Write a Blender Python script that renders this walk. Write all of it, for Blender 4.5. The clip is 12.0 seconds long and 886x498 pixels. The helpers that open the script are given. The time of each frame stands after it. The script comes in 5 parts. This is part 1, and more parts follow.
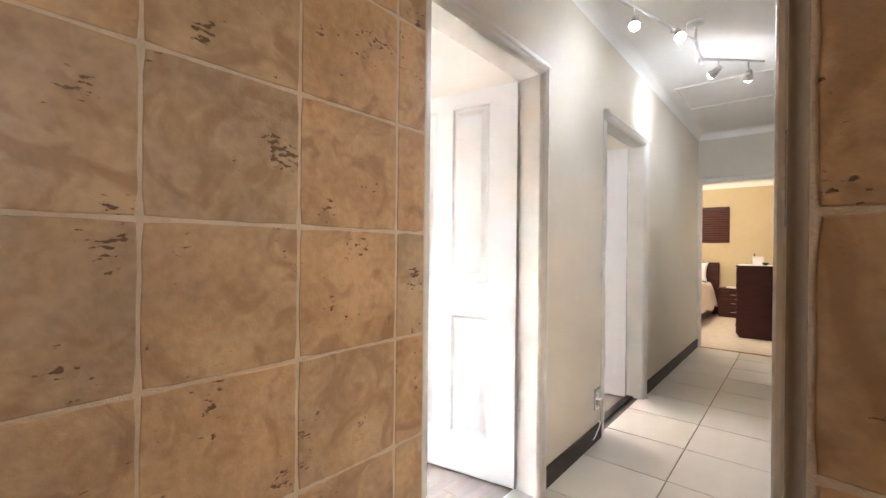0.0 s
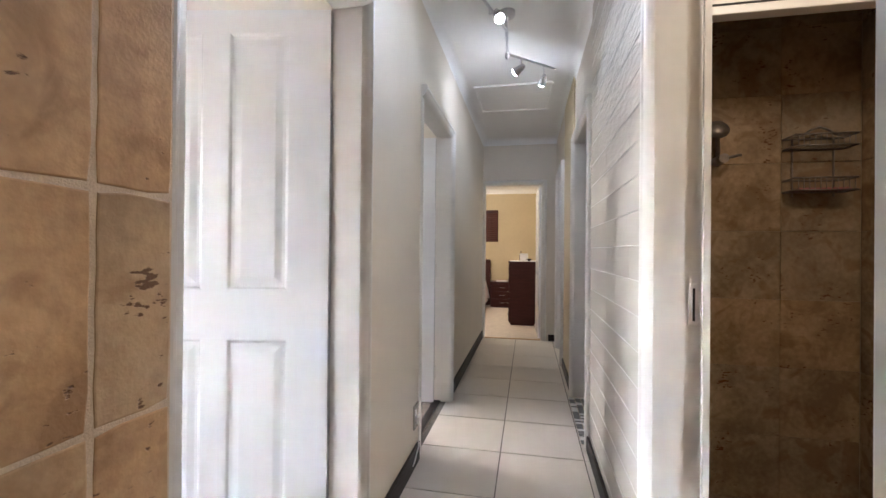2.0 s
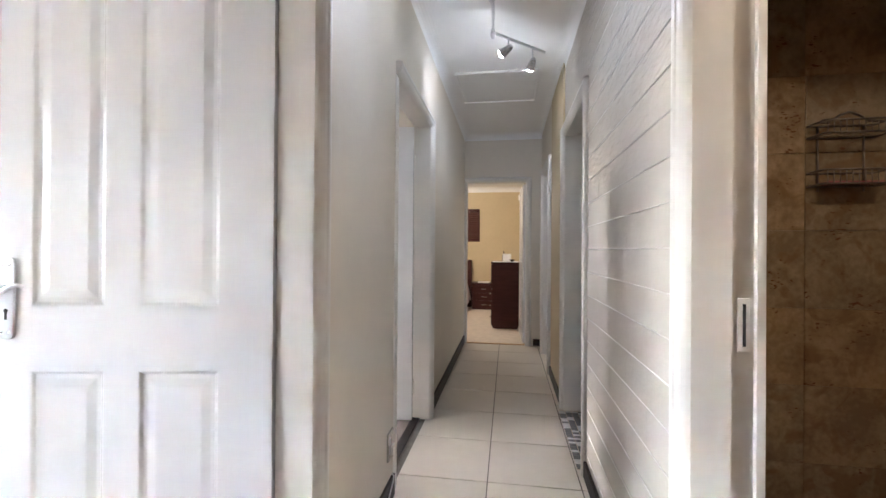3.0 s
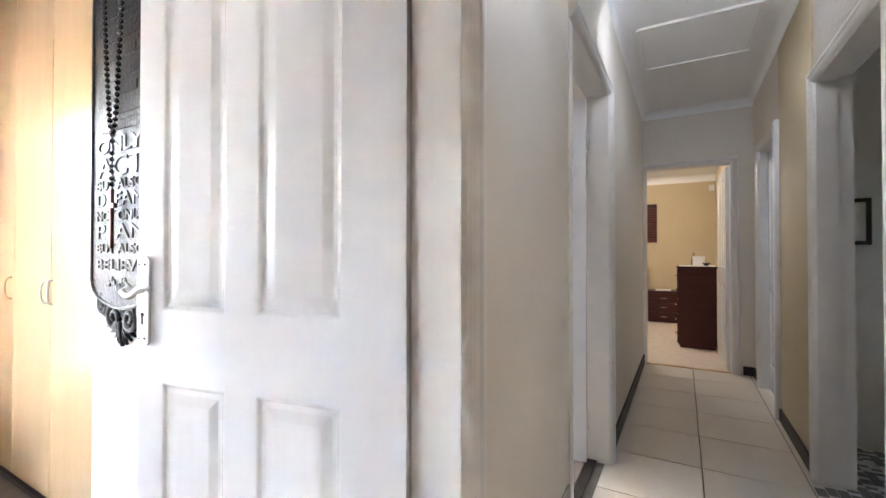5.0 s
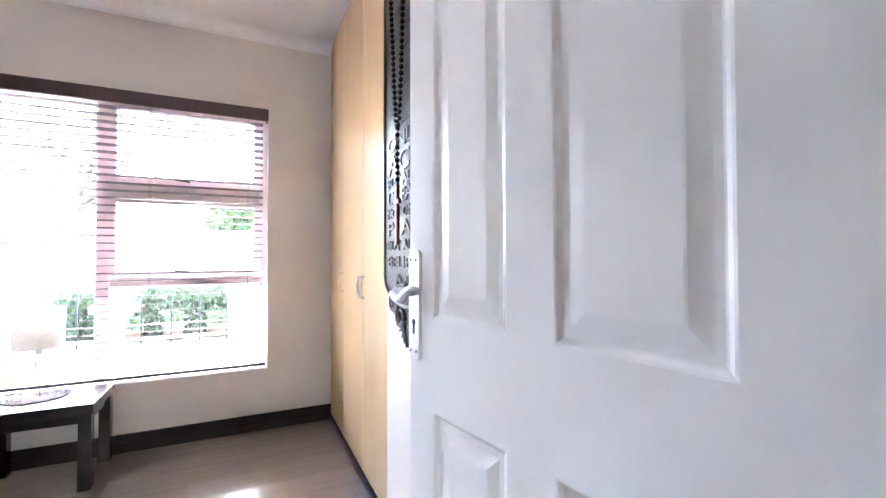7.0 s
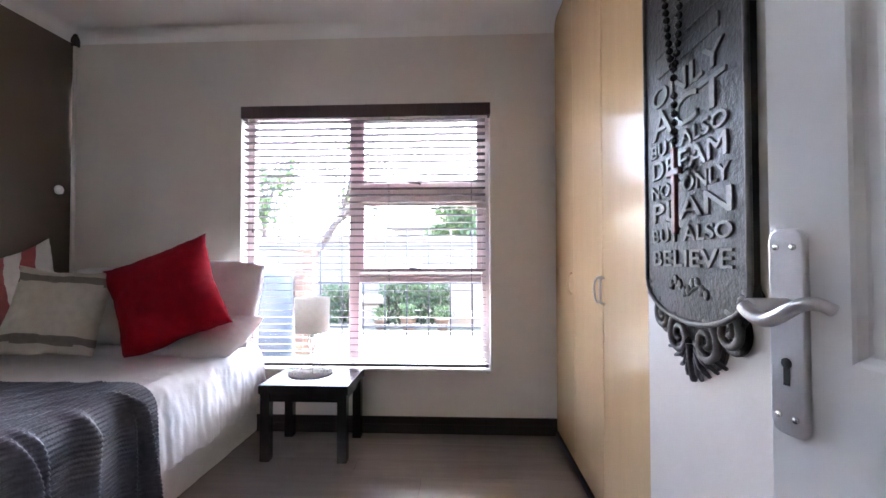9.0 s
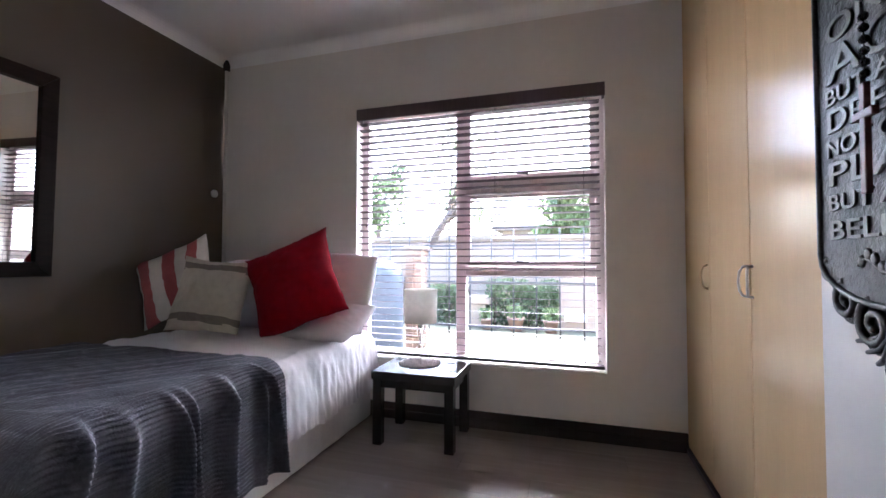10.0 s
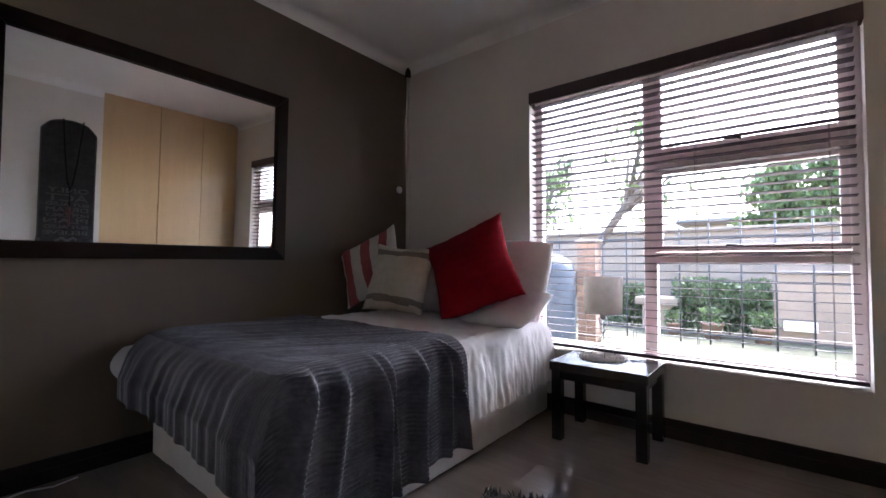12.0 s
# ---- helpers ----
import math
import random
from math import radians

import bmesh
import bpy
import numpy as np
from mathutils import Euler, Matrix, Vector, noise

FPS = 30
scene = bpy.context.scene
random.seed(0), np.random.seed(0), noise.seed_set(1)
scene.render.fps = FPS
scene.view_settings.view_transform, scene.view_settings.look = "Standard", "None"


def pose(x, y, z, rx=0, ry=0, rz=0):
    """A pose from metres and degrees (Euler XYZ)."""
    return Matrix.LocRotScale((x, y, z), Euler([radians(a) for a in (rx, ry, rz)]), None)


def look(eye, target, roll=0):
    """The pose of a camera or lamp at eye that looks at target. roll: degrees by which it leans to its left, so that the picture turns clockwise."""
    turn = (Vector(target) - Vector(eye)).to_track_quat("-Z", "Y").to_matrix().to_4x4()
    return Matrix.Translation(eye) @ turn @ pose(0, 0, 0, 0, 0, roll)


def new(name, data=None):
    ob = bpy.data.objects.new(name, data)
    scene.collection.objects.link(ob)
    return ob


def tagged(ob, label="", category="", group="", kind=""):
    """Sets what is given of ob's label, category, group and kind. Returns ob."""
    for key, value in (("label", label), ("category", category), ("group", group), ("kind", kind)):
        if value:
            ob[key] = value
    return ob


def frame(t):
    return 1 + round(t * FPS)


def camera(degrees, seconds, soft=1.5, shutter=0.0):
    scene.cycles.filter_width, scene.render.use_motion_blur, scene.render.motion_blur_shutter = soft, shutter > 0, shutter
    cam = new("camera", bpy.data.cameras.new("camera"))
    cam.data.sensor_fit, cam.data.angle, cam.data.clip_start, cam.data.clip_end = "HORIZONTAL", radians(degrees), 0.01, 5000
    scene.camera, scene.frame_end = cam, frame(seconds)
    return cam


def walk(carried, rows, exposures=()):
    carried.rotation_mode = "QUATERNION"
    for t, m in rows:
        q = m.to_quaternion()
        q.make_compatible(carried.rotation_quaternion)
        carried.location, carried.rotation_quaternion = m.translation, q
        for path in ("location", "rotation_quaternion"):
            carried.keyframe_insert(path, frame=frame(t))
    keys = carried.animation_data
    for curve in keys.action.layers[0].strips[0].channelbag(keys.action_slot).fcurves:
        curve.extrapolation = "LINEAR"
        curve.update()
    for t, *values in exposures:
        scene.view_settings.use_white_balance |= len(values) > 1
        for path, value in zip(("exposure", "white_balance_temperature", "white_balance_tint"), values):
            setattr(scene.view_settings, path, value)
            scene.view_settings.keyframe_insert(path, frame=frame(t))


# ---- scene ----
cam = camera(92.93, 12.0)
# seconds, eye x, y, z, turn about x, y, z
ROWS = [
    (0, 0.008, 0.03, 1.195, 89.94, -0.58, 40.2),
    (0.5, -0.12, 0.145, 1.188, 90.1, -0.49, 32.34),
    (1, -0.242, 0.247, 1.181, 90.1, -0.61, 24.65),
    (1.5, -0.321, 0.348, 1.172, 90.15, -0.66, 16.97),
    (2, -0.361, 0.459, 1.165, 90.19, -0.53, 11.39),
    (2.5, -0.391, 0.616, 1.178, 90.16, -0.44, 8.12),
    (4.5, -0.517, 1.09, 1.166, 90.37, -0.06, 21.1),
    (5, -0.591, 1.176, 1.157, 90.64, -0.03, 29.66),
    (5.5, -0.662, 1.269, 1.16, 90.66, -0.02, 38.37),
    (6, -0.74, 1.343, 1.156, 90.68, 0.06, 47.81),
    (6.5, -0.848, 1.385, 1.143, 90.82, 0.34, 57.03),
    (7, -0.965, 1.407, 1.137, 90.99, 0.14, 64.68),
    (9, -1.29, 1.368, 1.119, 91.21, 0.09, 92.58),
    (9.5, -1.32, 1.357, 1.095, 91.31, 0.09, 100.19),
    (10, -1.352, 1.355, 1.049, 91.73, -0.1, 106.96),
    (10.5, -1.375, 1.328, 1.009, 91.74, -0.08, 112.73),
    (11, -1.407, 1.307, 0.983, 91.65, -0.11, 118.38),
    (11.5, -1.415, 1.284, 0.963, 91.73, -0.11, 124.03),
    (12, -1.395, 1.253, 0.953, 91.9, -0.14, 128.94),
]
EXPOSURES = [(0.0, 7.62, 6230, 10), (0.5, 7.4, 6100, 10), (1.5, 7.1, 5880, 11), (2.5, 6.95, 5820, 11), (4.5, 6.95, 5880, 11), (5.5, 6.9, 5750, 12), (6.5, 6.65, 5550, 14), (7.2, 6.25, 5500, 15), (9.0, 5.3, 5480, 15), (10.0, 4.85, 5500, 15), (12.0, 4.2, 5650, 15)]
walk(cam, [(r[0], pose(*r[1:])) for r in ROWS], EXPOSURES)

# ---------------------------------------------------------------- world and lights
SUN_UP, SUN_ROUND = 50.0, 278.0
world = bpy.data.worlds.new("world")
scene.world = world
world.use_nodes = True
wn = world.node_tree
sky = wn.nodes.new("ShaderNodeTexSky")
sky.sky_type = "NISHITA"
sky.sun_disc = False
sky.sun_elevation, sky.sun_rotation = radians(SUN_UP), radians(SUN_ROUND)
sky.air_density, sky.dust_density, sky.ozone_density = 1.0, 4.5, 0.9
wn.nodes["Background"].inputs["Strength"].default_value = 0.15
wn.links.new(sky.outputs[0], wn.nodes["Background"].inputs["Color"])


def lamp(name, kind, energy, color, m, **more):
    data = bpy.data.lights.new(name, kind)
    data.energy, data.color = energy, color
    for key, value in more.items():
        if key == "size":
            data.size = value
        elif key == "size_y":
            data.shape = "RECTANGLE"
            data.size_y = value
        elif key == "angle":
            data.angle = value
        elif key == "spot":
            data.spot_size, data.spot_blend = radians(value), 1.0
        elif key == "radius":
            data.shadow_soft_size = value
    ob = new(name, data)
    ob.matrix_world = m
    return ob


lamp("sun", "SUN", 0.42, (1.0, 0.99, 0.98), look((-14.9, 2.0, 13), (-4, 0.5, 0)), angle=radians(30))
COOL = (0.86, 0.9, 1.0)
# spot heads of the corridor fitting: place and aim
SPOTS = [((-0.687, 2.46, 2.44), (-0.58, 1.45, 0.6)), ((-0.527, 2.75, 2.44), (-0.12, 2.1, 1.3)),
         ((-0.433, 3.365, 2.40), (-0.96, 3.80, 2.22)), ((-0.264, 3.584, 2.40), (-0.50, 4.7, 1.9))]
for (eye, aim), power, cone in zip(SPOTS, (0.14, 0.105, 0.125, 0.21), (100, 120, 96, 96)):
    d = (Vector(aim) - Vector(eye)).normalized()
    lamp("spot_beam", "SPOT", power, COOL, look(Vector(eye) + d * 0.065, aim), spot=cone, radius=0.03)
# lights of the rooms off the walk, sources unseen; area lamps stand in openings
# added warm fill at an invented opening, brightens the stone tiles
lamp("living_fill_light", "AREA", 0.175, (1.0, 0.82, 0.63), look((2.63, -0.3, 2.1), (-0.9, 0.2, 1.9)), size=0.28, size_y=0.28)
lamp("second_bedroom_light", "AREA", 0.12, (0.97, 0.98, 1.0), look((-3.83, 3.4, 1.95), (-1.2, 3.4, 1.2)), size=0.38, size_y=0.38)
# added fill for the bathroom glimpse, its opening invented too
lamp("bathroom_fill", "AREA", 0.012, (1.0, 0.96, 0.88), look((2.23, 4.2, 1.65), (0.4, 3.5, 1.0)), size=0.2, size_y=0.2)
lamp("end_bedroom_lamp", "POINT", 0.56, (1.0, 0.87, 0.70), pose(-1.6, 7.6, 2.3), radius=0.15)
# added point fill without a fitting, lifts the dim shower
lamp("shower_fill", "POINT", 0.14, (1.0, 0.85, 0.66), pose(0.6, 1.4, 2.3), radius=0.1)


# ---------------------------------------------------------------- materials
def material(name, color, rough=0.5, metal=0.0, vary=0.1, scale=6.0, bump=0.0, bump_scale=80.0, hue2=None, per_object=0.0, stretch=(1, 1, 1), spec=0.5, coat=0.0):
    """A surface with tone variation at two scales, relief and an optional second tone in stains."""
    m = bpy.data.materials.new(name)
    m.use_nodes = True
    t = m.node_tree
    b = t.nodes["Principled BSDF"]
    b.inputs["Roughness"].default_value = rough
    b.inputs["Metallic"].default_value = metal
    b.inputs["Specular IOR Level"].default_value = spec
    b.inputs["Coat Weight"].default_value = coat
    geo = t.nodes.new("ShaderNodeNewGeometry")
    mp = t.nodes.new("ShaderNodeMapping")
    mp.inputs["Scale"].default_value = stretch
    t.links.new(geo.outputs["Position"], mp.inputs["Vector"])
    vec = mp.outputs[0]
    info = t.nodes.new("ShaderNodeObjectInfo")
    if per_object:
        add = t.nodes.new("ShaderNodeVectorMath")
        add.operation = "MULTIPLY_ADD"
        cx = t.nodes.new("ShaderNodeCombineXYZ")
        for k in range(3):
            t.links.new(info.outputs["Random"], cx.inputs[k])
        add.inputs[1].default_value = (37.0, 53.0, 71.0)
        t.links.new(cx.outputs[0], add.inputs[0])
        t.links.new(vec, add.inputs[2])
        vec = add.outputs[0]
    n1 = t.nodes.new("ShaderNodeTexNoise")
    n1.inputs["Scale"].default_value = scale
    n1.inputs["Detail"].default_value = 5
    n2 = t.nodes.new("ShaderNodeTexNoise")
    n2.inputs["Scale"].default_value = scale * 9
    n2.inputs["Detail"].default_value = 3
    t.links.new(vec, n1.inputs["Vector"])
    t.links.new(vec, n2.inputs["Vector"])
    mix = t.nodes.new("ShaderNodeMix")
    mix.data_type = "FLOAT"
    mix.inputs[0].default_value = 0.35
    t.links.new(n1.outputs["Fac"], mix.inputs[2])
    t.links.new(n2.outputs["Fac"], mix.inputs[3])
    ramp = t.nodes.new("ShaderNodeValToRGB")
    c2 = hue2 or color
    lo = [max(0.0, c * (1 - vary)) for c in c2]
    hi = [min(1.0, c * (1 + vary)) for c in color]
    ramp.color_ramp.elements[0].position, ramp.color_ramp.elements[0].color = 0.32, (*lo, 1)
    ramp.color_ramp.elements[1].position, ramp.color_ramp.elements[1].color = 0.66, (*hi, 1)
    t.links.new(mix.outputs[0], ramp.inputs[0])
    out = ramp.outputs[0]
    if per_object:
        hsv = t.nodes.new("ShaderNodeHueSaturation")
        rng = t.nodes.new("ShaderNodeMapRange")
        rng.inputs[3].default_value, rng.inputs[4].default_value = 1 - per_object, 1 + per_object
        t.links.new(info.outputs["Random"], rng.inputs[0])
        t.links.new(rng.outputs[0], hsv.inputs["Value"])
        t.links.new(out, hsv.inputs["Color"])
        out = hsv.outputs[0]
    t.links.new(out, b.inputs["Base Color"])
    if bump:
        nb = t.nodes.new("ShaderNodeTexNoise")
        nb.inputs["Scale"].default_value = bump_scale
        nb.inputs["Detail"].default_value = 4
        t.links.new(vec, nb.inputs["Vector"])
        bp = t.nodes.new("ShaderNodeBump")
        bp.inputs["Strength"].default_value = bump
        bp.inputs["Distance"].default_value = 0.01
        t.links.new(nb.outputs["Fac"], bp.inputs["Height"])
        t.links.new(bp.outputs[0], b.inputs["Normal"])
    rr = t.nodes.new("ShaderNodeMapRange")
    rr.inputs[3].default_value, rr.inputs[4].default_value = max(0.02, rough * 0.86), min(1, rough * 1.14)
    t.links.new(n2.outputs["Fac"], rr.inputs[0])
    t.links.new(rr.outputs[0], b.inputs["Roughness"])
    return m


def travertine(name, lo, hi, pit=(0.12, 0.05, 0.02), rough=0.5, coat=0.0):
    """Cut stone in clouds of two tones, with rust stains and small open pits."""
    m = material(name, hi, rough, vary=0.12, scale=5.0, hue2=lo, per_object=0.2, bump=0.15, bump_scale=140, coat=coat)
    t = m.node_tree
    b = t.nodes["Principled BSDF"]
    ramp = next(n for n in t.nodes if n.type == "VALTORGB").color_ramp
    ramp.elements[0].position, ramp.elements[1].position = 0.37, 0.63
    base = b.inputs["Base Color"].links[0].from_socket
    vec = next(n for n in t.nodes if n.type == "TEX_NOISE").inputs["Vector"].links[0].from_socket
    # large rusty clouds
    cloud = t.nodes.new("ShaderNodeTexNoise")
    cloud.inputs["Scale"].default_value, cloud.inputs["Detail"].default_value, cloud.inputs["Distortion"].default_value = 6.0, 8, 1.8
    t.links.new(vec, cloud.inputs["Vector"])
    cr = t.nodes.new("ShaderNodeMapRange")
    tint = t.nodes.new("ShaderNodeMix")
    tint.data_type, tint.blend_type = "RGBA", "MULTIPLY"
    tint.inputs[7].default_value = (0.86, 0.76, 0.66, 1)
    some = t.nodes.new("ShaderNodeMapRange")
    some.inputs[1].default_value, some.inputs[2].default_value, some.inputs[3].default_value = 0.15, 0.9, 0.15
    t.links.new(next(n for n in t.nodes if n.type == "OBJECT_INFO").outputs["Random"], some.inputs[0])
    t.links.new(some.outputs[0], tint.inputs[0])
    t.links.new(base, tint.inputs[6])
    base = tint.outputs[2]
    cr.inputs[1].default_value, cr.inputs[2].default_value, cr.inputs[4].default_value = 0.52, 0.63, 0.6
    t.links.new(cloud.outputs["Fac"], cr.inputs[0])
    m1 = t.nodes.new("ShaderNodeMix")
    m1.data_type = "RGBA"
    m1.inputs[7].default_value = (hi[0] * 0.52, hi[1] * 0.40, hi[2] * 0.30, 1)
    t.links.new(cr.outputs[0], m1.inputs[0])
    t.links.new(base, m1.inputs[6])
    # pits, gathered in patches
    pits = t.nodes.new("ShaderNodeTexNoise")
    pits.inputs["Scale"].default_value, pits.inputs["Detail"].default_value = 82.0, 3
    sq = t.nodes.new("ShaderNodeMapping")
    sq.inputs["Scale"].default_value = (0.55, 0.55, 1.35)
    t.links.new(vec, sq.inputs[0])
    t.links.new(sq.outputs[0], pits.inputs["Vector"])
    patch = t.nodes.new("ShaderNodeTexNoise")
    patch.inputs["Scale"].default_value = 8.0
    t.links.new(vec, patch.inputs["Vector"])
    summed = t.nodes.new("ShaderNodeMath")
    summed.operation = "MULTIPLY"
    t.links.new(pits.outputs["Fac"], summed.inputs[0])
    t.links.new(patch.outputs["Fac"], summed.inputs[1])
    pr = t.nodes.new("ShaderNodeMapRange")
    pr.inputs[1].default_value, pr.inputs[2].default_value = 0.384, 0.422
    t.links.new(summed.outputs[0], pr.inputs[0])
    m2 = t.nodes.new("ShaderNodeMix")
    m2.data_type = "RGBA"
    m2.inputs[7].default_value = (*pit, 1)
    t.links.new(pr.outputs[0], m2.inputs[0])
    t.links.new(m1.outputs[2], m2.inputs[6])
    t.links.new(m2.outputs[2], b.inputs["Base Color"])
    old = b.inputs["Normal"].links[0].from_node
    bp = t.nodes.new("ShaderNodeBump")
    bp.invert = True
    bp.inputs["Strength"].default_value, bp.inputs["Distance"].default_value = 0.6, 0.004
    t.links.new(pr.outputs[0], bp.inputs["Height"])
    t.links.new(old.outputs[0], bp.inputs["Normal"])
    t.links.new(bp.outputs[0], b.inputs["Normal"])
    return m


def emitter(name, color, strength):
    m = bpy.data.materials.new(name)
    m.use_nodes = True
    b = m.node_tree.nodes["Principled BSDF"]
    b.inputs["Base Color"].default_value = (*color, 1)
    b.inputs["Emission Color"].default_value = (*color, 1)
    b.inputs["Emission Strength"].default_value = strength
    return m


def glass(name):
    m = bpy.data.materials.new(name)
    m.use_nodes = True
    b = m.node_tree.nodes["Principled BSDF"]
    b.inputs["Base Color"].default_value = (0.97, 0.99, 0.98, 1)
    b.inputs["Transmission Weight"].default_value = 1.0
    b.inputs["Roughness"].default_value = 0.0
    b.inputs["IOR"].default_value = 1.05
    return m


WALL = material("cream wall paint", (0.67, 0.61, 0.515), 0.55, vary=0.03, scale=2.0, bump=0.06, bump_scale=60)
WALL_BED = material("warm grey wall paint", (0.72, 0.675, 0.62), 0.6, vary=0.03, scale=2.0, bump=0.06, bump_scale=60)
TAUPE = material("dark taupe wall paint", (0.115, 0.085, 0.059), 0.7, vary=0.05, scale=2.0, bump=0.06, bump_scale=60)
OCHRE = material("ochre wall paint", (0.55, 0.45, 0.285), 0.6, vary=0.05, scale=2.0, bump=0.05, bump_scale=60)
CEIL = material("white ceiling paint", (0.84, 0.83, 0.81), 0.7, vary=0.02, scale=1.5, bump=0.04, bump_scale=40)
WHITE = material("white gloss paint", (0.79, 0.795, 0.805), 0.20, vary=0.008, scale=3.0, bump=0.012, bump_scale=30)
FRAME = material("white frame enamel", (0.67, 0.64, 0.595), 0.35, vary=0.03, scale=4.0, bump=0.05, bump_scale=45)
TILE = travertine("travertine", (0.47, 0.315, 0.175), (0.57, 0.4, 0.235), (0.14, 0.07, 0.03))
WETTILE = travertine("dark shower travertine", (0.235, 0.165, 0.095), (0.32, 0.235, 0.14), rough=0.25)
GROUT = material("pale grout", (0.62, 0.495, 0.36), 0.85, vary=0.12, scale=30, bump=0.3, bump_scale=300)
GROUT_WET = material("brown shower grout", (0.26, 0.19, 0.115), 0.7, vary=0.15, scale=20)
GROUT_DARK = material("dark floor grout", (0.16, 0.14, 0.12), 0.9, vary=0.2, scale=20)
FLOORTILE = material("cream ceramic floor tile", (0.62, 0.56, 0.48), 0.33, vary=0.02, scale=1.6, hue2=(0.59, 0.53, 0.452), per_object=0.05)
LAMINATE = material("grey-brown laminate", (0.27, 0.225, 0.20), 0.12, coat=0.7, spec=0.8, vary=0.10, scale=2.2, per_object=0.10, stretch=(14, 1, 1), bump=0.06, bump_scale=30)
SKIRT = material("dark brown skirting", (0.026, 0.018, 0.015), 0.5, vary=0.15, scale=8, bump=0.1, bump_scale=60, stretch=(1, 1, 6), spec=0.25)
MAPLE = material("pale maple laminate", (0.67, 0.47, 0.255), 0.23, spec=0.34, vary=0.05, scale=1.6, stretch=(7, 7, 0.6), bump=0.02, bump_scale=60)
MAPLE_EDGE = material("darker maple edging", (0.42, 0.26, 0.12), 0.45, vary=0.1, scale=6)
DARKWOOD = material("dark mahogany", (0.050, 0.014, 0.012), 0.5, vary=0.25, scale=5, stretch=(1, 1, 7), bump=0.05, bump_scale=60, spec=0.25)
BLACKWOOD = material("black-brown veneer", (0.022, 0.017, 0.016), 0.22, vary=0.2, scale=6, stretch=(6, 1, 1))
MIRRORFRAME = material("espresso mirror frame", (0.016, 0.008, 0.006), 0.6, vary=0.25, scale=9, stretch=(1, 1, 5), bump=0.05, spec=0.1)
BLIND = material("dark plum blind slat", (0.085, 0.055, 0.06), 0.45, vary=0.15, scale=9, stretch=(1, 8, 1))
PINKFRAME = material("weathered white window timber", (0.78, 0.70, 0.68), 0.45, vary=0.08, scale=10, bump=0.1)
PALEMETAL = material("pale satin nickel", (0.60, 0.57, 0.52), 0.4, metal=0.35, vary=0.05, scale=30)
CHROME = material("brushed chrome", (0.62, 0.62, 0.63), 0.22, metal=1.0, vary=0.04, scale=20)
SATIN = material("satin aluminium", (0.66, 0.66, 0.67), 0.36, metal=1.0, vary=0.05, scale=30, bump=0.05, bump_scale=200)
PEWTER = material("dark pewter", (0.044, 0.042, 0.041), 0.42, metal=0.85, vary=0.45, scale=9, bump=0.35, bump_scale=90)
PEWTER_LIGHT = material("rubbed pewter", (0.11, 0.105, 0.098), 0.42, metal=0.8, vary=0.25, scale=40, bump=0.15, bump_scale=120)
BEAD = material("black bead", (0.015, 0.012, 0.012), 0.18, vary=0.2, scale=50)
CROSSWOOD = material("dark red cross wood", (0.10, 0.02, 0.018), 0.4, vary=0.2, scale=30)
LINEN = material("white cotton", (0.83, 0.82, 0.835), 0.85, vary=0.04, scale=7, bump=0.35, bump_scale=22)
BASECLOTH = material("off-white bed base cloth", (0.80, 0.79, 0.785), 0.9, vary=0.06, scale=6, bump=0.25, bump_scale=18)
THROW = material("slate grey plush", (0.085, 0.085, 0.103), 0.75, vary=0.5, scale=5, bump=0.4, bump_scale=160, spec=0.3)
RED = material("crimson cotton", (0.235, 0.003, 0.012), 0.9, vary=0.14, scale=20, bump=0.35, bump_scale=400, spec=0.12)
BEIGE = material("oatmeal linen", (0.52, 0.47, 0.38), 0.9, vary=0.08, scale=30, bump=0.45, bump_scale=260)
BAND = material("grey-brown woven band", (0.20, 0.175, 0.15), 0.9, vary=0.12, scale=40, bump=0.4, bump_scale=260)
STRIPE_RED = material("faded red stripe", (0.33, 0.075, 0.078), 0.85, vary=0.1, scale=20, bump=0.3, bump_scale=260)
STRIPE_CREAM = material("cream stripe", (0.58, 0.53, 0.48), 0.85, vary=0.06, scale=20, bump=0.3, bump_scale=260)
DUVET = material("pinkish white bedding", (0.80, 0.70, 0.67), 0.85, vary=0.06, scale=12, bump=0.3, bump_scale=60)
SHADE = material("ivory lamp shade cloth", (0.88, 0.86, 0.82), 0.9, vary=0.05, scale=40, bump=0.2, bump_scale=300)
LACE = material("grey crochet", (0.50, 0.47, 0.46), 0.9, vary=0.35, scale=40, bump=0.5, bump_scale=150)
RUG = material("dark tufted rug", (0.075, 0.07, 0.065), 0.95, vary=0.5, scale=30, bump=0.6, bump_scale=120)
PLASTIC = material("white plastic", (0.76, 0.75, 0.72), 0.4, vary=0.02, scale=5)
# rubber, and black put into gaps and holes where only shade shows
DARKGAP = material("black rubber and gap shade", (0.012, 0.011, 0.01), 0.7, vary=0.2, scale=10)
CARPET = material("pale carpet", (0.58, 0.49, 0.40), 0.95, vary=0.10, scale=12, bump=0.5, bump_scale=250)
LEAF = material("hedge leaf", (0.075, 0.105, 0.045), 0.5, vary=0.35, scale=9, hue2=(0.04, 0.06, 0.025))
LEAF2 = material("tree leaf", (0.12, 0.16, 0.06), 0.5, vary=0.35, scale=6, hue2=(0.05, 0.085, 0.03))
BARK = material("bark", (0.13, 0.10, 0.08), 0.9, vary=0.3, scale=12, stretch=(4, 4, 1), bump=0.6, bump_scale=40)
GRASS = material("lawn", (0.085, 0.08, 0.042), 0.9, vary=0.35, scale=5, bump=0.5, bump_scale=60)
PLASTER = material("pale garden wall plaster", (0.25, 0.195, 0.145), 0.9, vary=0.10, scale=2, bump=0.2, bump_scale=50)
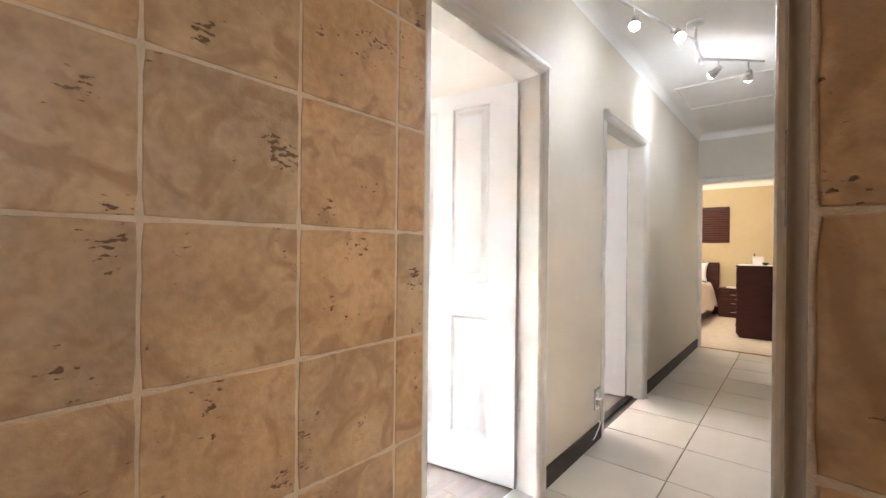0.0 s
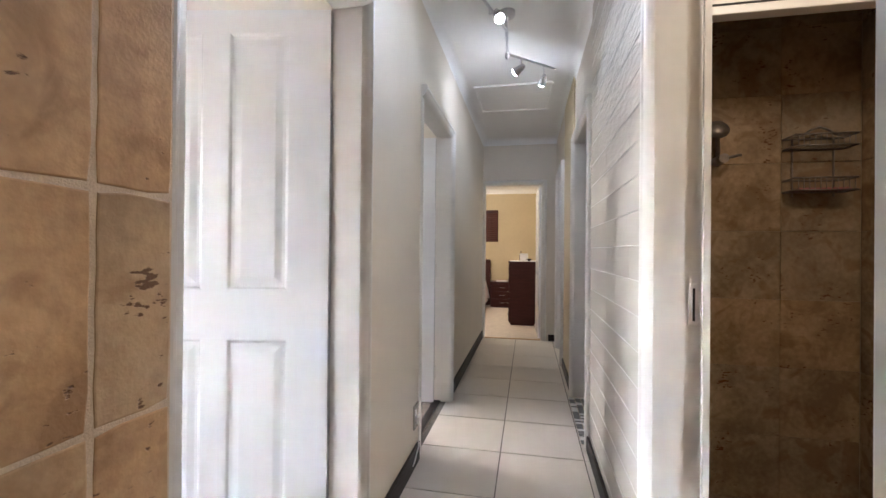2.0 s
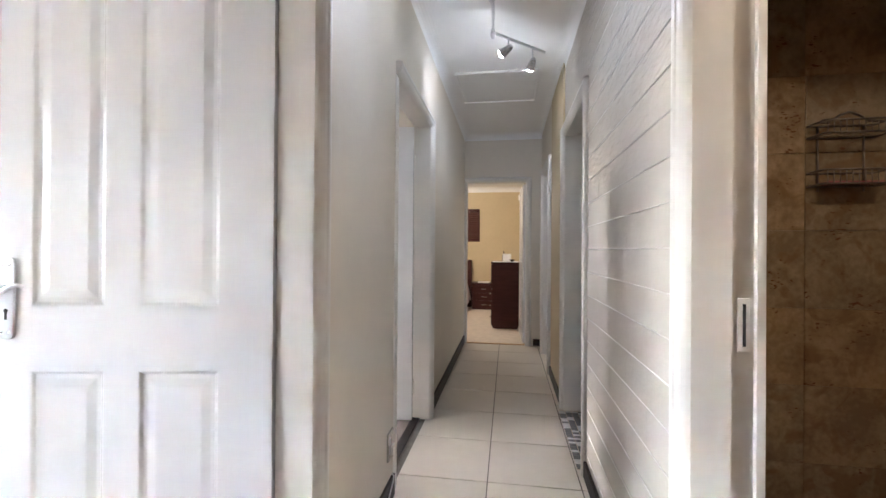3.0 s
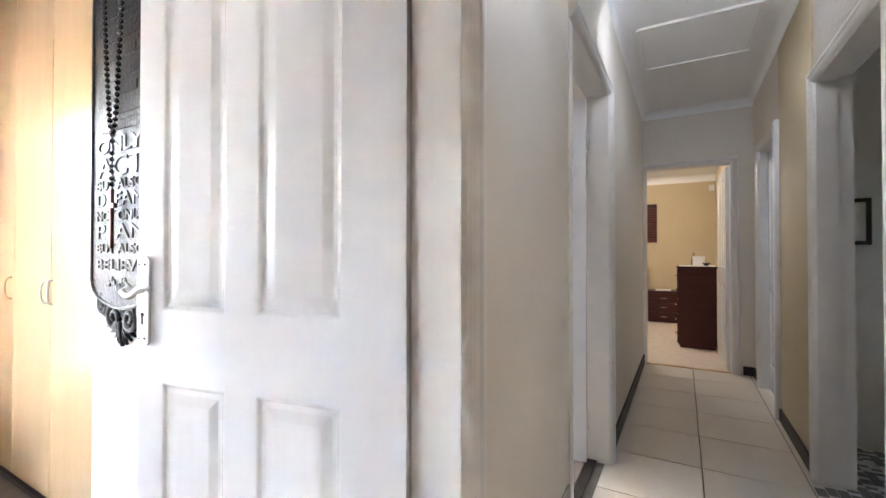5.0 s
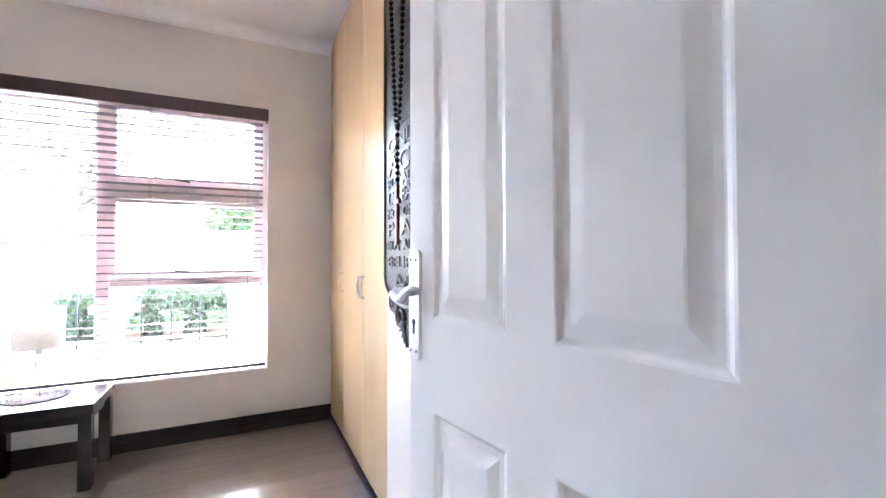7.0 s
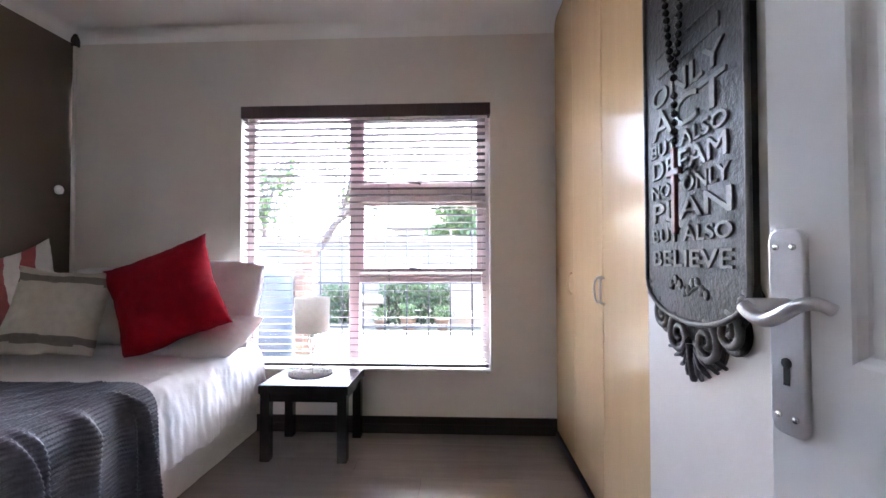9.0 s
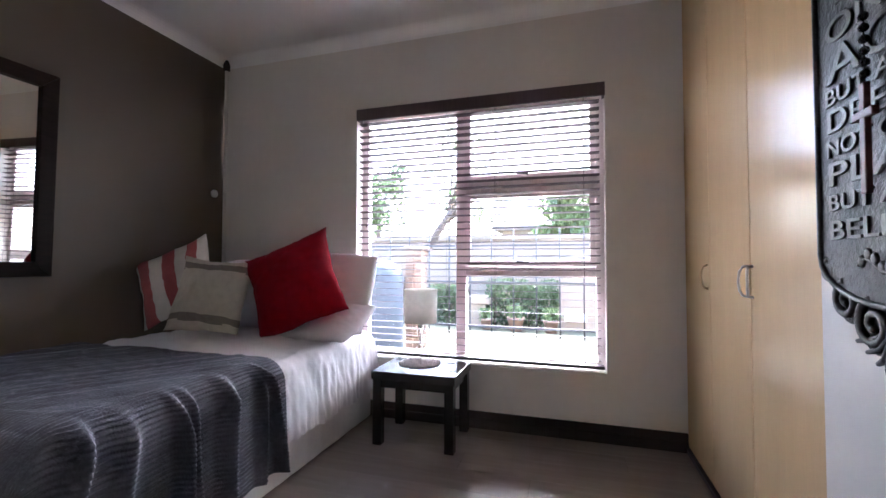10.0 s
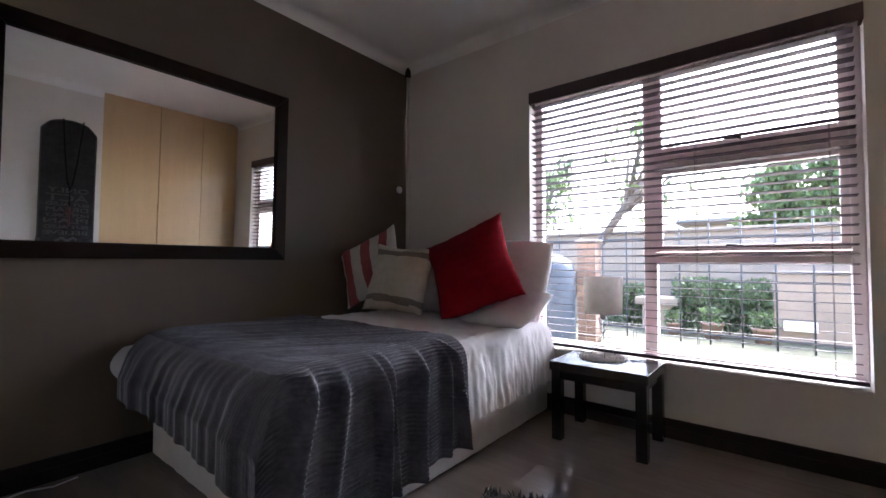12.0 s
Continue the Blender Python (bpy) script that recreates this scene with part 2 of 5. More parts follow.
PAVING = material("garden paving", (0.19, 0.165, 0.145), 0.9, vary=0.15, scale=4, bump=0.2, bump_scale=50)
WIRE = material("dark fence steel", (0.06, 0.055, 0.055), 0.5, metal=0.3, vary=0.2, scale=10)
BLUEBIN = material("blue-grey water tank plastic", (0.03, 0.037, 0.047), 0.5, vary=0.1, scale=4)
# chrome toned down: dark reflections of the dim shower put into its colour
RACKMETAL = material("dimmed bathroom chrome", (0.22, 0.18, 0.145), 0.4, metal=0.8, vary=0.3, scale=30)
BRICKRED = material("orange-brown face brick", (0.23, 0.145, 0.10), 0.85, vary=0.2, scale=9, bump=0.3, bump_scale=60, per_object=0.15)
TERRACOTTA = material("terracotta pot clay", (0.25, 0.155, 0.11), 0.8, vary=0.15, scale=12, bump=0.2)
SIGNBLUE = material("grey switch plate", (0.50, 0.51, 0.52), 0.25, metal=0.9, vary=0.05, scale=20)


def let_through(m, share):
    """Cloth that lets part of the light through."""
    t = m.node_tree
    b, out = t.nodes["Principled BSDF"], t.nodes["Material Output"]
    tr = t.nodes.new("ShaderNodeBsdfTranslucent")
    t.links.new(b.inputs["Base Color"].links[0].from_socket, tr.inputs["Color"])
    mx = t.nodes.new("ShaderNodeMixShader")
    mx.inputs[0].default_value = share
    t.links.new(b.outputs[0], mx.inputs[1])
    t.links.new(tr.outputs[0], mx.inputs[2])
    t.links.new(mx.outputs[0], out.inputs["Surface"])


for key_, val_ in (("Sheen Weight", 1.0), ("Sheen Roughness", 0.28)):
    THROW.node_tree.nodes["Principled BSDF"].inputs[key_].default_value = val_
THROW.node_tree.nodes["Principled BSDF"].inputs["Sheen Tint"].default_value = (0.75, 0.77, 0.85, 1)
let_through(SHADE, 0.6)
let_through(LEAF, 0.35)
let_through(LEAF2, 0.35)
PANE = glass("window glass")
mirror_mat = material("silvered mirror", (0.94, 0.95, 0.94), 0.02, metal=1.0, vary=0.0, scale=2)
mirror_mat.node_tree.links.remove(mirror_mat.node_tree.nodes["Principled BSDF"].inputs["Roughness"].links[0])
mirror_mat.node_tree.nodes["Principled BSDF"].inputs["Roughness"].default_value = 0.01
BULB = emitter("lit bulb", (0.9, 0.94, 1.0), 1.2)

# painted brick wall: strokes of rough slurry on its upper part
ROUGHBRICK = material("white painted rough brick", (0.50, 0.455, 0.395), 0.6, vary=0.05, scale=3.0, bump=0.10, bump_scale=50)
t_ = ROUGHBRICK.node_tree
g_ = t_.nodes.new("ShaderNodeNewGeometry")
mp_ = t_.nodes.new("ShaderNodeMapping")
mp_.inputs["Rotation"].default_value = (radians(-42), 0, 0)
mp_.inputs["Scale"].default_value = (1, 10, 34)
t_.links.new(g_.outputs["Position"], mp_.inputs[0])
st_ = t_.nodes.new("ShaderNodeTexNoise")
st_.inputs["Scale"].default_value, st_.inputs["Detail"].default_value = 1.4, 3
t_.links.new(mp_.outputs[0], st_.inputs["Vector"])
sp_ = t_.nodes.new("ShaderNodeSeparateXYZ")
t_.links.new(g_.outputs["Position"], sp_.inputs[0])
hr_ = t_.nodes.new("ShaderNodeMapRange")
hr_.inputs[1].default_value, hr_.inputs[2].default_value, hr_.inputs[3].default_value = 1.45, 1.9, 0.06
t_.links.new(sp_.outputs[2], hr_.inputs[0])
mu_ = t_.nodes.new("ShaderNodeMath")
mu_.operation = "MULTIPLY"
t_.links.new(st_.outputs["Fac"], mu_.inputs[0])
t_.links.new(hr_.outputs[0], mu_.inputs[1])
bp_ = t_.nodes.new("ShaderNodeBump")
bp_.inputs["Strength"].default_value, bp_.inputs["Distance"].default_value = 0.9, 0.018
t_.links.new(mu_.outputs[0], bp_.inputs["Height"])
t_.links.new(t_.nodes["Principled BSDF"].inputs["Normal"].links[0].from_socket, bp_.inputs["Normal"])
t_.links.new(bp_.outputs[0], t_.nodes["Principled BSDF"].inputs["Normal"])


# ---------------------------------------------------------------- mesh helpers
def box(bm, x0, x1, y0, y1, z0, z1, bevel=0.0, m=None):
    """Adds a box, with bevelled edges if asked, turned by m if given."""
    tmp = bmesh.new()
    vs = [tmp.verts.new((x, y, z)) for x in (x0, x1) for y in (y0, y1) for z in (z0, z1)]
    for f in ((0, 1, 3, 2), (4, 6, 7, 5), (0, 4, 5, 1), (2, 3, 7, 6), (0, 2, 6, 4), (1, 5, 7, 3)):
        tmp.faces.new([vs[k] for k in f])
    if bevel:
        bmesh.ops.bevel(tmp, geom=list(tmp.edges), offset=bevel, segments=2, profile=0.5, affect="EDGES")
    merge(bm, tmp, m)
    return bm


def merge(bm, tmp, m=None):
    if m is not None:
        bmesh.ops.transform(tmp, matrix=m, verts=tmp.verts)
    bmesh.ops.recalc_face_normals(tmp, faces=tmp.faces)
    me = bpy.data.meshes.new("tmp")
    tmp.to_mesh(me)
    tmp.free()
    bm.from_mesh(me)
    bpy.data.meshes.remove(me)


def tube(bm, pts, r, sides=10, r1=None, caps=True):
    """A round bar through the points, tapering from r to r1."""
    r1 = r if r1 is None else r1
    pts = [Vector(p) for p in pts]
    rings, n = [], len(pts)
    for i, p in enumerate(pts):
        d = (pts[min(i + 1, n - 1)] - pts[max(i - 1, 0)]).normalized()
        u = d.cross(Vector((0.12, 0.31, 0.94)))
        u = (u if u.length > 0.05 else d.cross(Vector((1, 0, 0)))).normalized()
        v = d.cross(u)
        rad = r + (r1 - r) * i / max(1, n - 1)
        rings.append([bm.verts.new(p + rad * (math.cos(a) * u + math.sin(a) * v)) for a in (2 * math.pi * k / sides for k in range(sides))])
    for a, b in zip(rings, rings[1:]):
        for k in range(sides):
            bm.faces.new((a[k], a[(k + 1) % sides], b[(k + 1) % sides], b[k])).smooth = True
    if caps:
        bm.faces.new(rings[0][::-1])
        bm.faces.new(rings[-1])
    return bm


def lathe(bm, profile, sides=24, at=(0, 0, 0), m=None):
    """Turns the profile of (radius, height) round a standing axis."""
    tmp = bmesh.new()
    rings = [[tmp.verts.new((r * math.cos(2 * math.pi * k / sides) + at[0], r * math.sin(2 * math.pi * k / sides) + at[1], z + at[2])) for k in range(sides)] for r, z in profile]
    for a, b in zip(rings, rings[1:]):
        for k in range(sides):
            tmp.faces.new((a[k], a[(k + 1) % sides], b[(k + 1) % sides], b[k])).smooth = True
    for ring in (rings[0], rings[-1]):
        if (ring[0].co - ring[sides // 2].co).length > 1e-4:
            tmp.faces.new(ring)
    bmesh.ops.remove_doubles(tmp, verts=tmp.verts, dist=1e-6)
    merge(bm, tmp, m)
    return bm


def prism(bm, outline, y0, y1, bevel=0.0, m=None):
    """An upright plate: the outline of (x, z) between the depths y0 and y1."""
    tmp = bmesh.new()
    a = [tmp.verts.new((x, y0, z)) for x, z in outline]
    b = [tmp.verts.new((x, y1, z)) for x, z in outline]
    n = len(a)
    tmp.faces.new(a)
    tmp.faces.new(b[::-1])
    for k in range(n):
        tmp.faces.new((a[k], b[k], b[(k + 1) % n], a[(k + 1) % n]))
    if bevel:
        es = [e for e in tmp.edges if abs(e.verts[0].co.y - e.verts[1].co.y) < 1e-9]
        bmesh.ops.bevel(tmp, geom=es, offset=bevel, segments=2, profile=0.5, affect="EDGES")
    merge(bm, tmp, m)
    return bm


def sheet(bm, f, nu, nv, smooth=True):
    """A grid surface: f(u, v) for u and v from 0 to 1."""
    g = [[bm.verts.new(f(i / nu, j / nv)) for j in range(nv + 1)] for i in range(nu + 1)]
    for i in range(nu):
        for j in range(nv):
            bm.faces.new((g[i][j], g[i + 1][j], g[i + 1][j + 1], g[i][j + 1])).smooth = smooth
    return bm


def finish(name, bm, mat, smooth=False):
    me = bpy.data.meshes.new(name)
    bm.to_mesh(me)
    bm.free()
    for mm in (mat if isinstance(mat, (list, tuple)) else [mat]):
        me.materials.append(mm)
    if smooth:
        for p in me.polygons:
            p.use_smooth = True
    return new(name, me)


def part(name, bm, mat, parent, label="", smooth=False):
    ob = finish(name, bm, mat, smooth)
    ob.parent = parent
    if label:
        ob["label"] = label
    return ob


def thing(name, at, label, category, group="", turn=0.0):
    ob = new(name)
    ob.empty_display_size = 0.1
    ob.matrix_world = pose(*at, 0, 0, turn)
    return tagged(ob, label, category, group)


def structure(name, bm, mat, label, category):
    return tagged(finish(name, bm, mat), label, category, kind="structure")


def B(*a, **k):
    return box(bmesh.new(), *a, **k)


def wall_with_openings(name, axis, c0, c1, a0, a1, z0, z1, holes, mat, label):
    """A wall between c0 and c1 across its axis, from a0 to a1 along it, with holes (h0, h1, zlo, zhi) through it."""
    bm = bmesh.new()

    def add(p, q, lo, hi):
        if q - p > 1e-4 and hi - lo > 1e-4:
            box(bm, *((c0, c1, p, q) if axis == "x" else (p, q, c0, c1)), lo, hi)
    at = a0
    for h0, h1, lo, hi in sorted(holes):
        add(at, h0, z0, z1)
        add(h0, h1, z0, lo)
        add(h0, h1, hi, z1)
        at = h1
    add(at, a1, z0, z1)
    return structure(name, bm, mat, label, "wall")


def pieces(name, spots, mesh_ob, parent):
    """Objects that share one mesh, one for each place (a matrix)."""
    for k, m in enumerate(spots):
        ob = mesh_ob if k == 0 else new(name, mesh_ob.data)
        ob.parent = parent
        ob.matrix_local = m


# ---------------------------------------------------------------- plan
LEFT, RIGHT = -0.955, 0.0            # faces of the corridor walls
THICK = 0.11
CEIL_Z = 2.64
END_Y = 6.10                         # corridor end wall
WIN_X, MIR_Y, PLQ_Y, WARD_Y = -4.0, -1.25, 1.92, 1.965
BED_X = LEFT - THICK                 # bedroom face of the corridor wall
DOOR_TOP = 2.03
WARD_END = -2.566                    # where the wardrobe meets the plaque wall


# ---------------------------------------------------------------- structure
wall_with_openings("wall_west", "x", LEFT - THICK, LEFT, -4.0, END_Y + 0.11, 0, CEIL_Z,
                   [(1.045, 1.90, 0, DOOR_TOP + 0.035), (2.775, 3.675, 0, DOOR_TOP + 0.035)], WALL, "smooth cream painted corridor wall")
wall_with_openings("wall_east", "x", 0.012, 0.14, 0.72, 4.05, 0, CEIL_Z,
                   [(0.95, 1.835, 0, DOOR_TOP + 0.035), (3.085, 4.01, 0, DOOR_TOP + 0.035)], ROUGHBRICK, "white painted brick corridor wall")
structure("wall_east_ochre", B(-0.002, 0.16, 4.05, 4.9, 0, CEIL_Z), OCHRE, "ochre painted stretch of corridor wall", "wall")
wall_with_openings("wall_east_far", "x", 0.0, 0.16, 4.9, END_Y + 0.11, 0, CEIL_Z, [(4.915, 5.715, 0, DOOR_TOP + 0.035)], WALL, "cream painted wall at the corridor end")
wall_with_openings("wall_end", "y", END_Y, END_Y + 0.11, LEFT, 0.0, 0, CEIL_Z, [(-0.955, -0.155, 0, DOOR_TOP + 0.035)], WALL, "cream painted wall at the corridor end")
# living space behind the start
wall_with_openings("wall_south", "y", -4.1, -4.0, LEFT - THICK, 2.7, 0, CEIL_Z, [], WALL, "plain cream wall")
# invented opening, cut only for the added living fill
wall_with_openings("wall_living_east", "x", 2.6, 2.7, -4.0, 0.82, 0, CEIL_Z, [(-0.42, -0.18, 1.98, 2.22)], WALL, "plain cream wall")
structure("wall_return", B(0.012, 2.6, 0.7075, 0.82, 0, CEIL_Z), GROUT, "tiled wall end beside the corridor", "wall")
# bedroom
wall_with_openings("wall_window", "x", WIN_X - 0.23, WIN_X, MIR_Y - 0.11, 2.66, 0, CEIL_Z + 0.06, [(-0.09, 1.55, 0.382, 2.12)], WALL_BED, "warm grey bedroom wall round the window")
structure("wall_mirror", B(WIN_X, BED_X, MIR_Y - 0.11, MIR_Y, 0, CEIL_Z), TAUPE, "dark taupe accent wall behind the bed", "wall")
structure("wall_plaque", B(WARD_END, BED_X, PLQ_Y, PLQ_Y + 0.10, 0, CEIL_Z), WALL_BED, "pale wall behind the open door", "wall")
structure("wall_wardrobe_back", B(WIN_X, BED_X, 2.56, 2.66, 0, CEIL_Z), WALL_BED, "plain wall behind the wardrobe", "wall")
# second bedroom, bathroom, shower, end bedroom
wall_with_openings("wall_second_bedroom", "x", -3.9, -3.8, 2.66, 4.7, 0, CEIL_Z, [(3.2, 3.6, 1.75, 2.15)], WALL, "plain white wall")
structure("wall_second_bedroom_north", B(-3.8, BED_X, 4.6, 4.7, 0, CEIL_Z), WALL, "plain white wall", "wall")
structure("wall_bathroom_north", B(0.14, 2.3, 4.6, 4.7, 0, CEIL_Z), WALL_BED, "plain bathroom wall", "wall")
structure("wall_bathroom_south", B(0.14, 2.3, 2.8, 2.9, 0, CEIL_Z), WALL_BED, "plain bathroom wall", "wall")
# invented opening, cut for the added bathroom fill
wall_with_openings("wall_bathroom_east", "x", 2.2, 2.3, 2.9, 4.6, 0, CEIL_Z, [(4.1, 4.3, 1.55, 1.75)], WALL_BED, "plain bathroom wall")
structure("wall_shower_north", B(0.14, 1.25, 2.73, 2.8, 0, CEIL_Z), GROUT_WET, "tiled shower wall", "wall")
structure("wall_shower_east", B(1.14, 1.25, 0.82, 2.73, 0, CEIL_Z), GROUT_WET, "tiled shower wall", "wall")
structure("wall_end_bedroom_north", B(-3.3, 0.1, 9.6, 9.7, 0, CEIL_Z), OCHRE, "ochre painted bedroom wall", "wall")
structure("wall_end_bedroom_east", B(-0.1, 0.0, END_Y + 0.11, 9.6, 0, CEIL_Z), OCHRE, "ochre painted bedroom wall", "wall")
structure("wall_end_bedroom_west", B(-3.3, -3.2, END_Y + 0.11, 9.6, 0, CEIL_Z), OCHRE, "ochre painted bedroom wall", "wall")
structure("wall_end_bedroom_south", B(-3.2, LEFT - THICK, END_Y, END_Y + 0.11, 0, CEIL_Z), OCHRE, "ochre painted bedroom wall", "wall")

structure("ceiling_corridor", B(LEFT - 0.05, 0.05, 0.72, END_Y + 0.05, CEIL_Z, CEIL_Z + 0.06), CEIL, "white corridor ceiling", "ceiling")
structure("ceiling_living", B(LEFT - 0.05, 2.7, -4.05, 0.72, CEIL_Z, CEIL_Z + 0.06), CEIL, "white ceiling", "ceiling")
structure("ceiling_bedroom", B(WIN_X - 0.05, LEFT - 0.05, MIR_Y - 0.11, 2.66, CEIL_Z, CEIL_Z + 0.06), CEIL, "white bedroom ceiling", "ceiling")
structure("ceiling_second_bedroom", B(-3.9, LEFT - 0.05, 2.66, 4.7, CEIL_Z, CEIL_Z + 0.06), CEIL, "white ceiling", "ceiling")
structure("ceiling_bathroom", B(0.05, 2.3, 0.72, 4.7, CEIL_Z, CEIL_Z + 0.06), CEIL, "white ceiling", "ceiling")
structure("ceiling_end_bedroom", B(-3.3, 0.1, END_Y + 0.05, 9.7, 2.5, 2.7), CEIL, "white ceiling", "ceiling")

corridor_floor = structure("floor", B(LEFT - 0.05, 2.6, -4.0, END_Y + 0.02, -0.12, -0.004), GROUT_DARK, "cream ceramic tiles with dark joints", "floor")
bedroom_floor = structure("floor_bedroom", B(WIN_X - 0.05, LEFT - 0.05, MIR_Y - 0.11, 2.66, -0.12, -0.004), DARKGAP, "grey-brown laminate bedroom floor", "floor")
structure("floor_second_bedroom", B(-3.9, LEFT - 0.05, 2.66, 4.7, -0.12, 0.0), LAMINATE, "grey laminate floor", "floor")
bathroom_floor = structure("floor_bathroom", box(B(0.0, 2.3, 2.8, 4.7, -0.12, -0.003), -0.034, 0.3, 3.122, 3.973, -0.05, 0.0012), GROUT, "grey mosaic bathroom floor", "floor")
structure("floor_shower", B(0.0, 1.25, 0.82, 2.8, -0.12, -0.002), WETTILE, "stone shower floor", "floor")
structure("floor_end_bedroom", B(-3.3, 0.1, END_Y + 0.02, 9.7, -0.12, 0.002), CARPET, "pale carpet of the end bedroom", "floor")


def skirting(name, x0, x1, y0, y1, h, label="dark brown skirting board"):
    bm = bmesh.new()
    box(bm, x0, x1, y0, y1, 0, h, 0.004)
    return structure(name, bm, SKIRT, label, "skirting")


for k, (p, q) in enumerate([(1.936, 2.738), (3.712, END_Y)]):
    skirting("baseboard", LEFT, LEFT + 0.014, p, q, 0.105)
for p, q in [(1.872, 3.048), (4.046, 4.878), (5.75, END_Y)]:
    skirting("baseboard", RIGHT - 0.016, RIGHT, p, q, 0.085)
skirting("baseboard", -0.095, -0.014, END_Y - 0.014, END_Y, 0.085)
for dz, dx in ((0.105, 0.016), (0.06, 0.022)):
    skirting("baseboard", WIN_X, WIN_X + dx, MIR_Y, WARD_Y - 0.001, dz, "tall dark brown skirting with a stepped face")
    skirting("baseboard", WIN_X, BED_X, MIR_Y, MIR_Y + dx, dz, "tall dark brown skirting with a stepped face")
skirting("baseboard", WARD_END + 0.003, BED_X, PLQ_Y - 0.016, PLQ_Y, 0.105)
skirting("baseboard", BED_X - 0.016, BED_X, MIR_Y + 0.03, 1.03, 0.105)
skirting("baseboard", -4.0, WARD_END, WARD_Y - 0.012, WARD_Y + 0.01, 0.03, "dark plinth strip under the wardrobe")


def cornice(x0, y0, x1, y1, nx, ny, z, r=0.075):
    """A coved cornice along a wall from (x0, y0) to (x1, y1); (nx, ny) points into the room."""
    bm = bmesh.new()
    prof = [(0.0, 0.0), (0.0, -r)] + [(r * (1 - math.cos(a)), -r * (1 - math.sin(a))) for a in (math.pi / 2 * k / 6 for k in range(1, 7))]
    rows = [[bm.verts.new((x + nx * p, y + ny * p, z + q)) for p, q in prof] for x, y in ((x0, y0), (x1, y1))]
    n = len(prof)
    for k in range(n):
        bm.faces.new((rows[0][k], rows[0][(k + 1) % n], rows[1][(k + 1) % n], rows[1][k]))
    bm.faces.new(rows[0])
    bm.faces.new(rows[1][::-1])
    bmesh.ops.recalc_face_normals(bm, faces=bm.faces)
    return structure("trim_cornice", bm, CEIL, "white coved ceiling cornice", "cornice")


cornice(LEFT, -4, LEFT, END_Y, 1, 0, CEIL_Z)
cornice(0.012, 0.72, 0.012, END_Y, -1, 0, CEIL_Z)
cornice(LEFT, END_Y, 0.0, END_Y, 0, -1, CEIL_Z)
cornice(WIN_X, MIR_Y, WIN_X, WARD_Y, 1, 0, CEIL_Z)
cornice(WIN_X, MIR_Y, BED_X, MIR_Y, 0, 1, CEIL_Z)
cornice(WARD_END, PLQ_Y, BED_X, PLQ_Y, 0, -1, CEIL_Z)
cornice(BED_X, MIR_Y, BED_X, PLQ_Y, -1, 0, CEIL_Z)
cornice(-3.2, 9.6, -0.1, 9.6, 0, -1, 2.5, 0.11)

# ceiling hatch with its raised battens
hatch = thing("ceiling_hatch", (-0.505, 4.555, CEIL_Z), "white painted loft hatch panel in the corridor ceiling", "hatch")
part("panel", B(-0.32, 0.32, -0.33, 0.33, -0.008, 0.0, 0.002), CEIL, hatch)
for yy in (-0.34, 0.34):
    part("batten", B(-0.34, 0.34, yy - 0.011, yy + 0.011, -0.018, 0.0, 0.003), CEIL, hatch)
for xx in (-0.34, 0.34):
    part("batten", B(xx - 0.011, xx + 0.011, -0.329, 0.329, -0.014, 0.0, 0.003), CEIL, hatch)

# ---------------------------------------------------------------- doors
PROFILE = [(0, .068), (.024, .067), (.032, .063), (.036, .056), (.037, .048), (.0355, .041), (.032, .036), (.0305, .030), (.029, .024), (.025, .016), (.018, .008), (.009, .002), (-.075, 0), (-.075, .017), (-.112, .017), (-.112, .034), (0, .034)]


def frame_bar(bm, face, out, axis, deep, place, b_dir, lo, hi, upright=True, stop=0.075, proud=1.0):
    """One bar of a pressed frame. place: the opening's edge; b_dir: away from the opening; lo, hi: the bar's ends."""
    prof = [(a * proud if a >= 0 else (-stop if a > -0.1 else -deep), b) for a, b in PROFILE]

    def pt(a, b, e):
        across, along = face + out * a, place + b_dir * b
        if upright:
            return (across, along, e) if axis == "x" else (along, across, e)
        return (across, e, along) if axis == "x" else (e, across, along)
    r0 = [bm.verts.new(pt(a, b, lo)) for a, b in prof]
    r1 = [bm.verts.new(pt(a, b, hi)) for a, b in prof]
    n = len(prof)
    for k in range(n):
        bm.faces.new((r0[k], r0[(k + 1) % n], r1[(k + 1) % n], r1[k]))
    bm.faces.new(r0)
    bm.faces.new(r1[::-1])
    bmesh.ops.recalc_face_normals(bm, faces=bm.faces)
    return bm


def door_frame(name, face, out, axis, e0, e1, deep, label, stop=0.075, proud=1.0):
    door = new(name)
    tagged(door, label, "door", kind="structure")
    part("jamb", frame_bar(bmesh.new(), face, out, axis, deep, e0, -1, 0, DOOR_TOP + 0.05, stop=stop, proud=proud), FRAME, door)
    part("jamb", frame_bar(bmesh.new(), face, out, axis, deep, e1, 1, 0, DOOR_TOP + 0.05, stop=stop), FRAME, door)
    part("head", frame_bar(bmesh.new(), face, out, axis, deep, DOOR_TOP, 1, e0 - 0.067, e1 + 0.067, False, stop), FRAME, door)
    return door


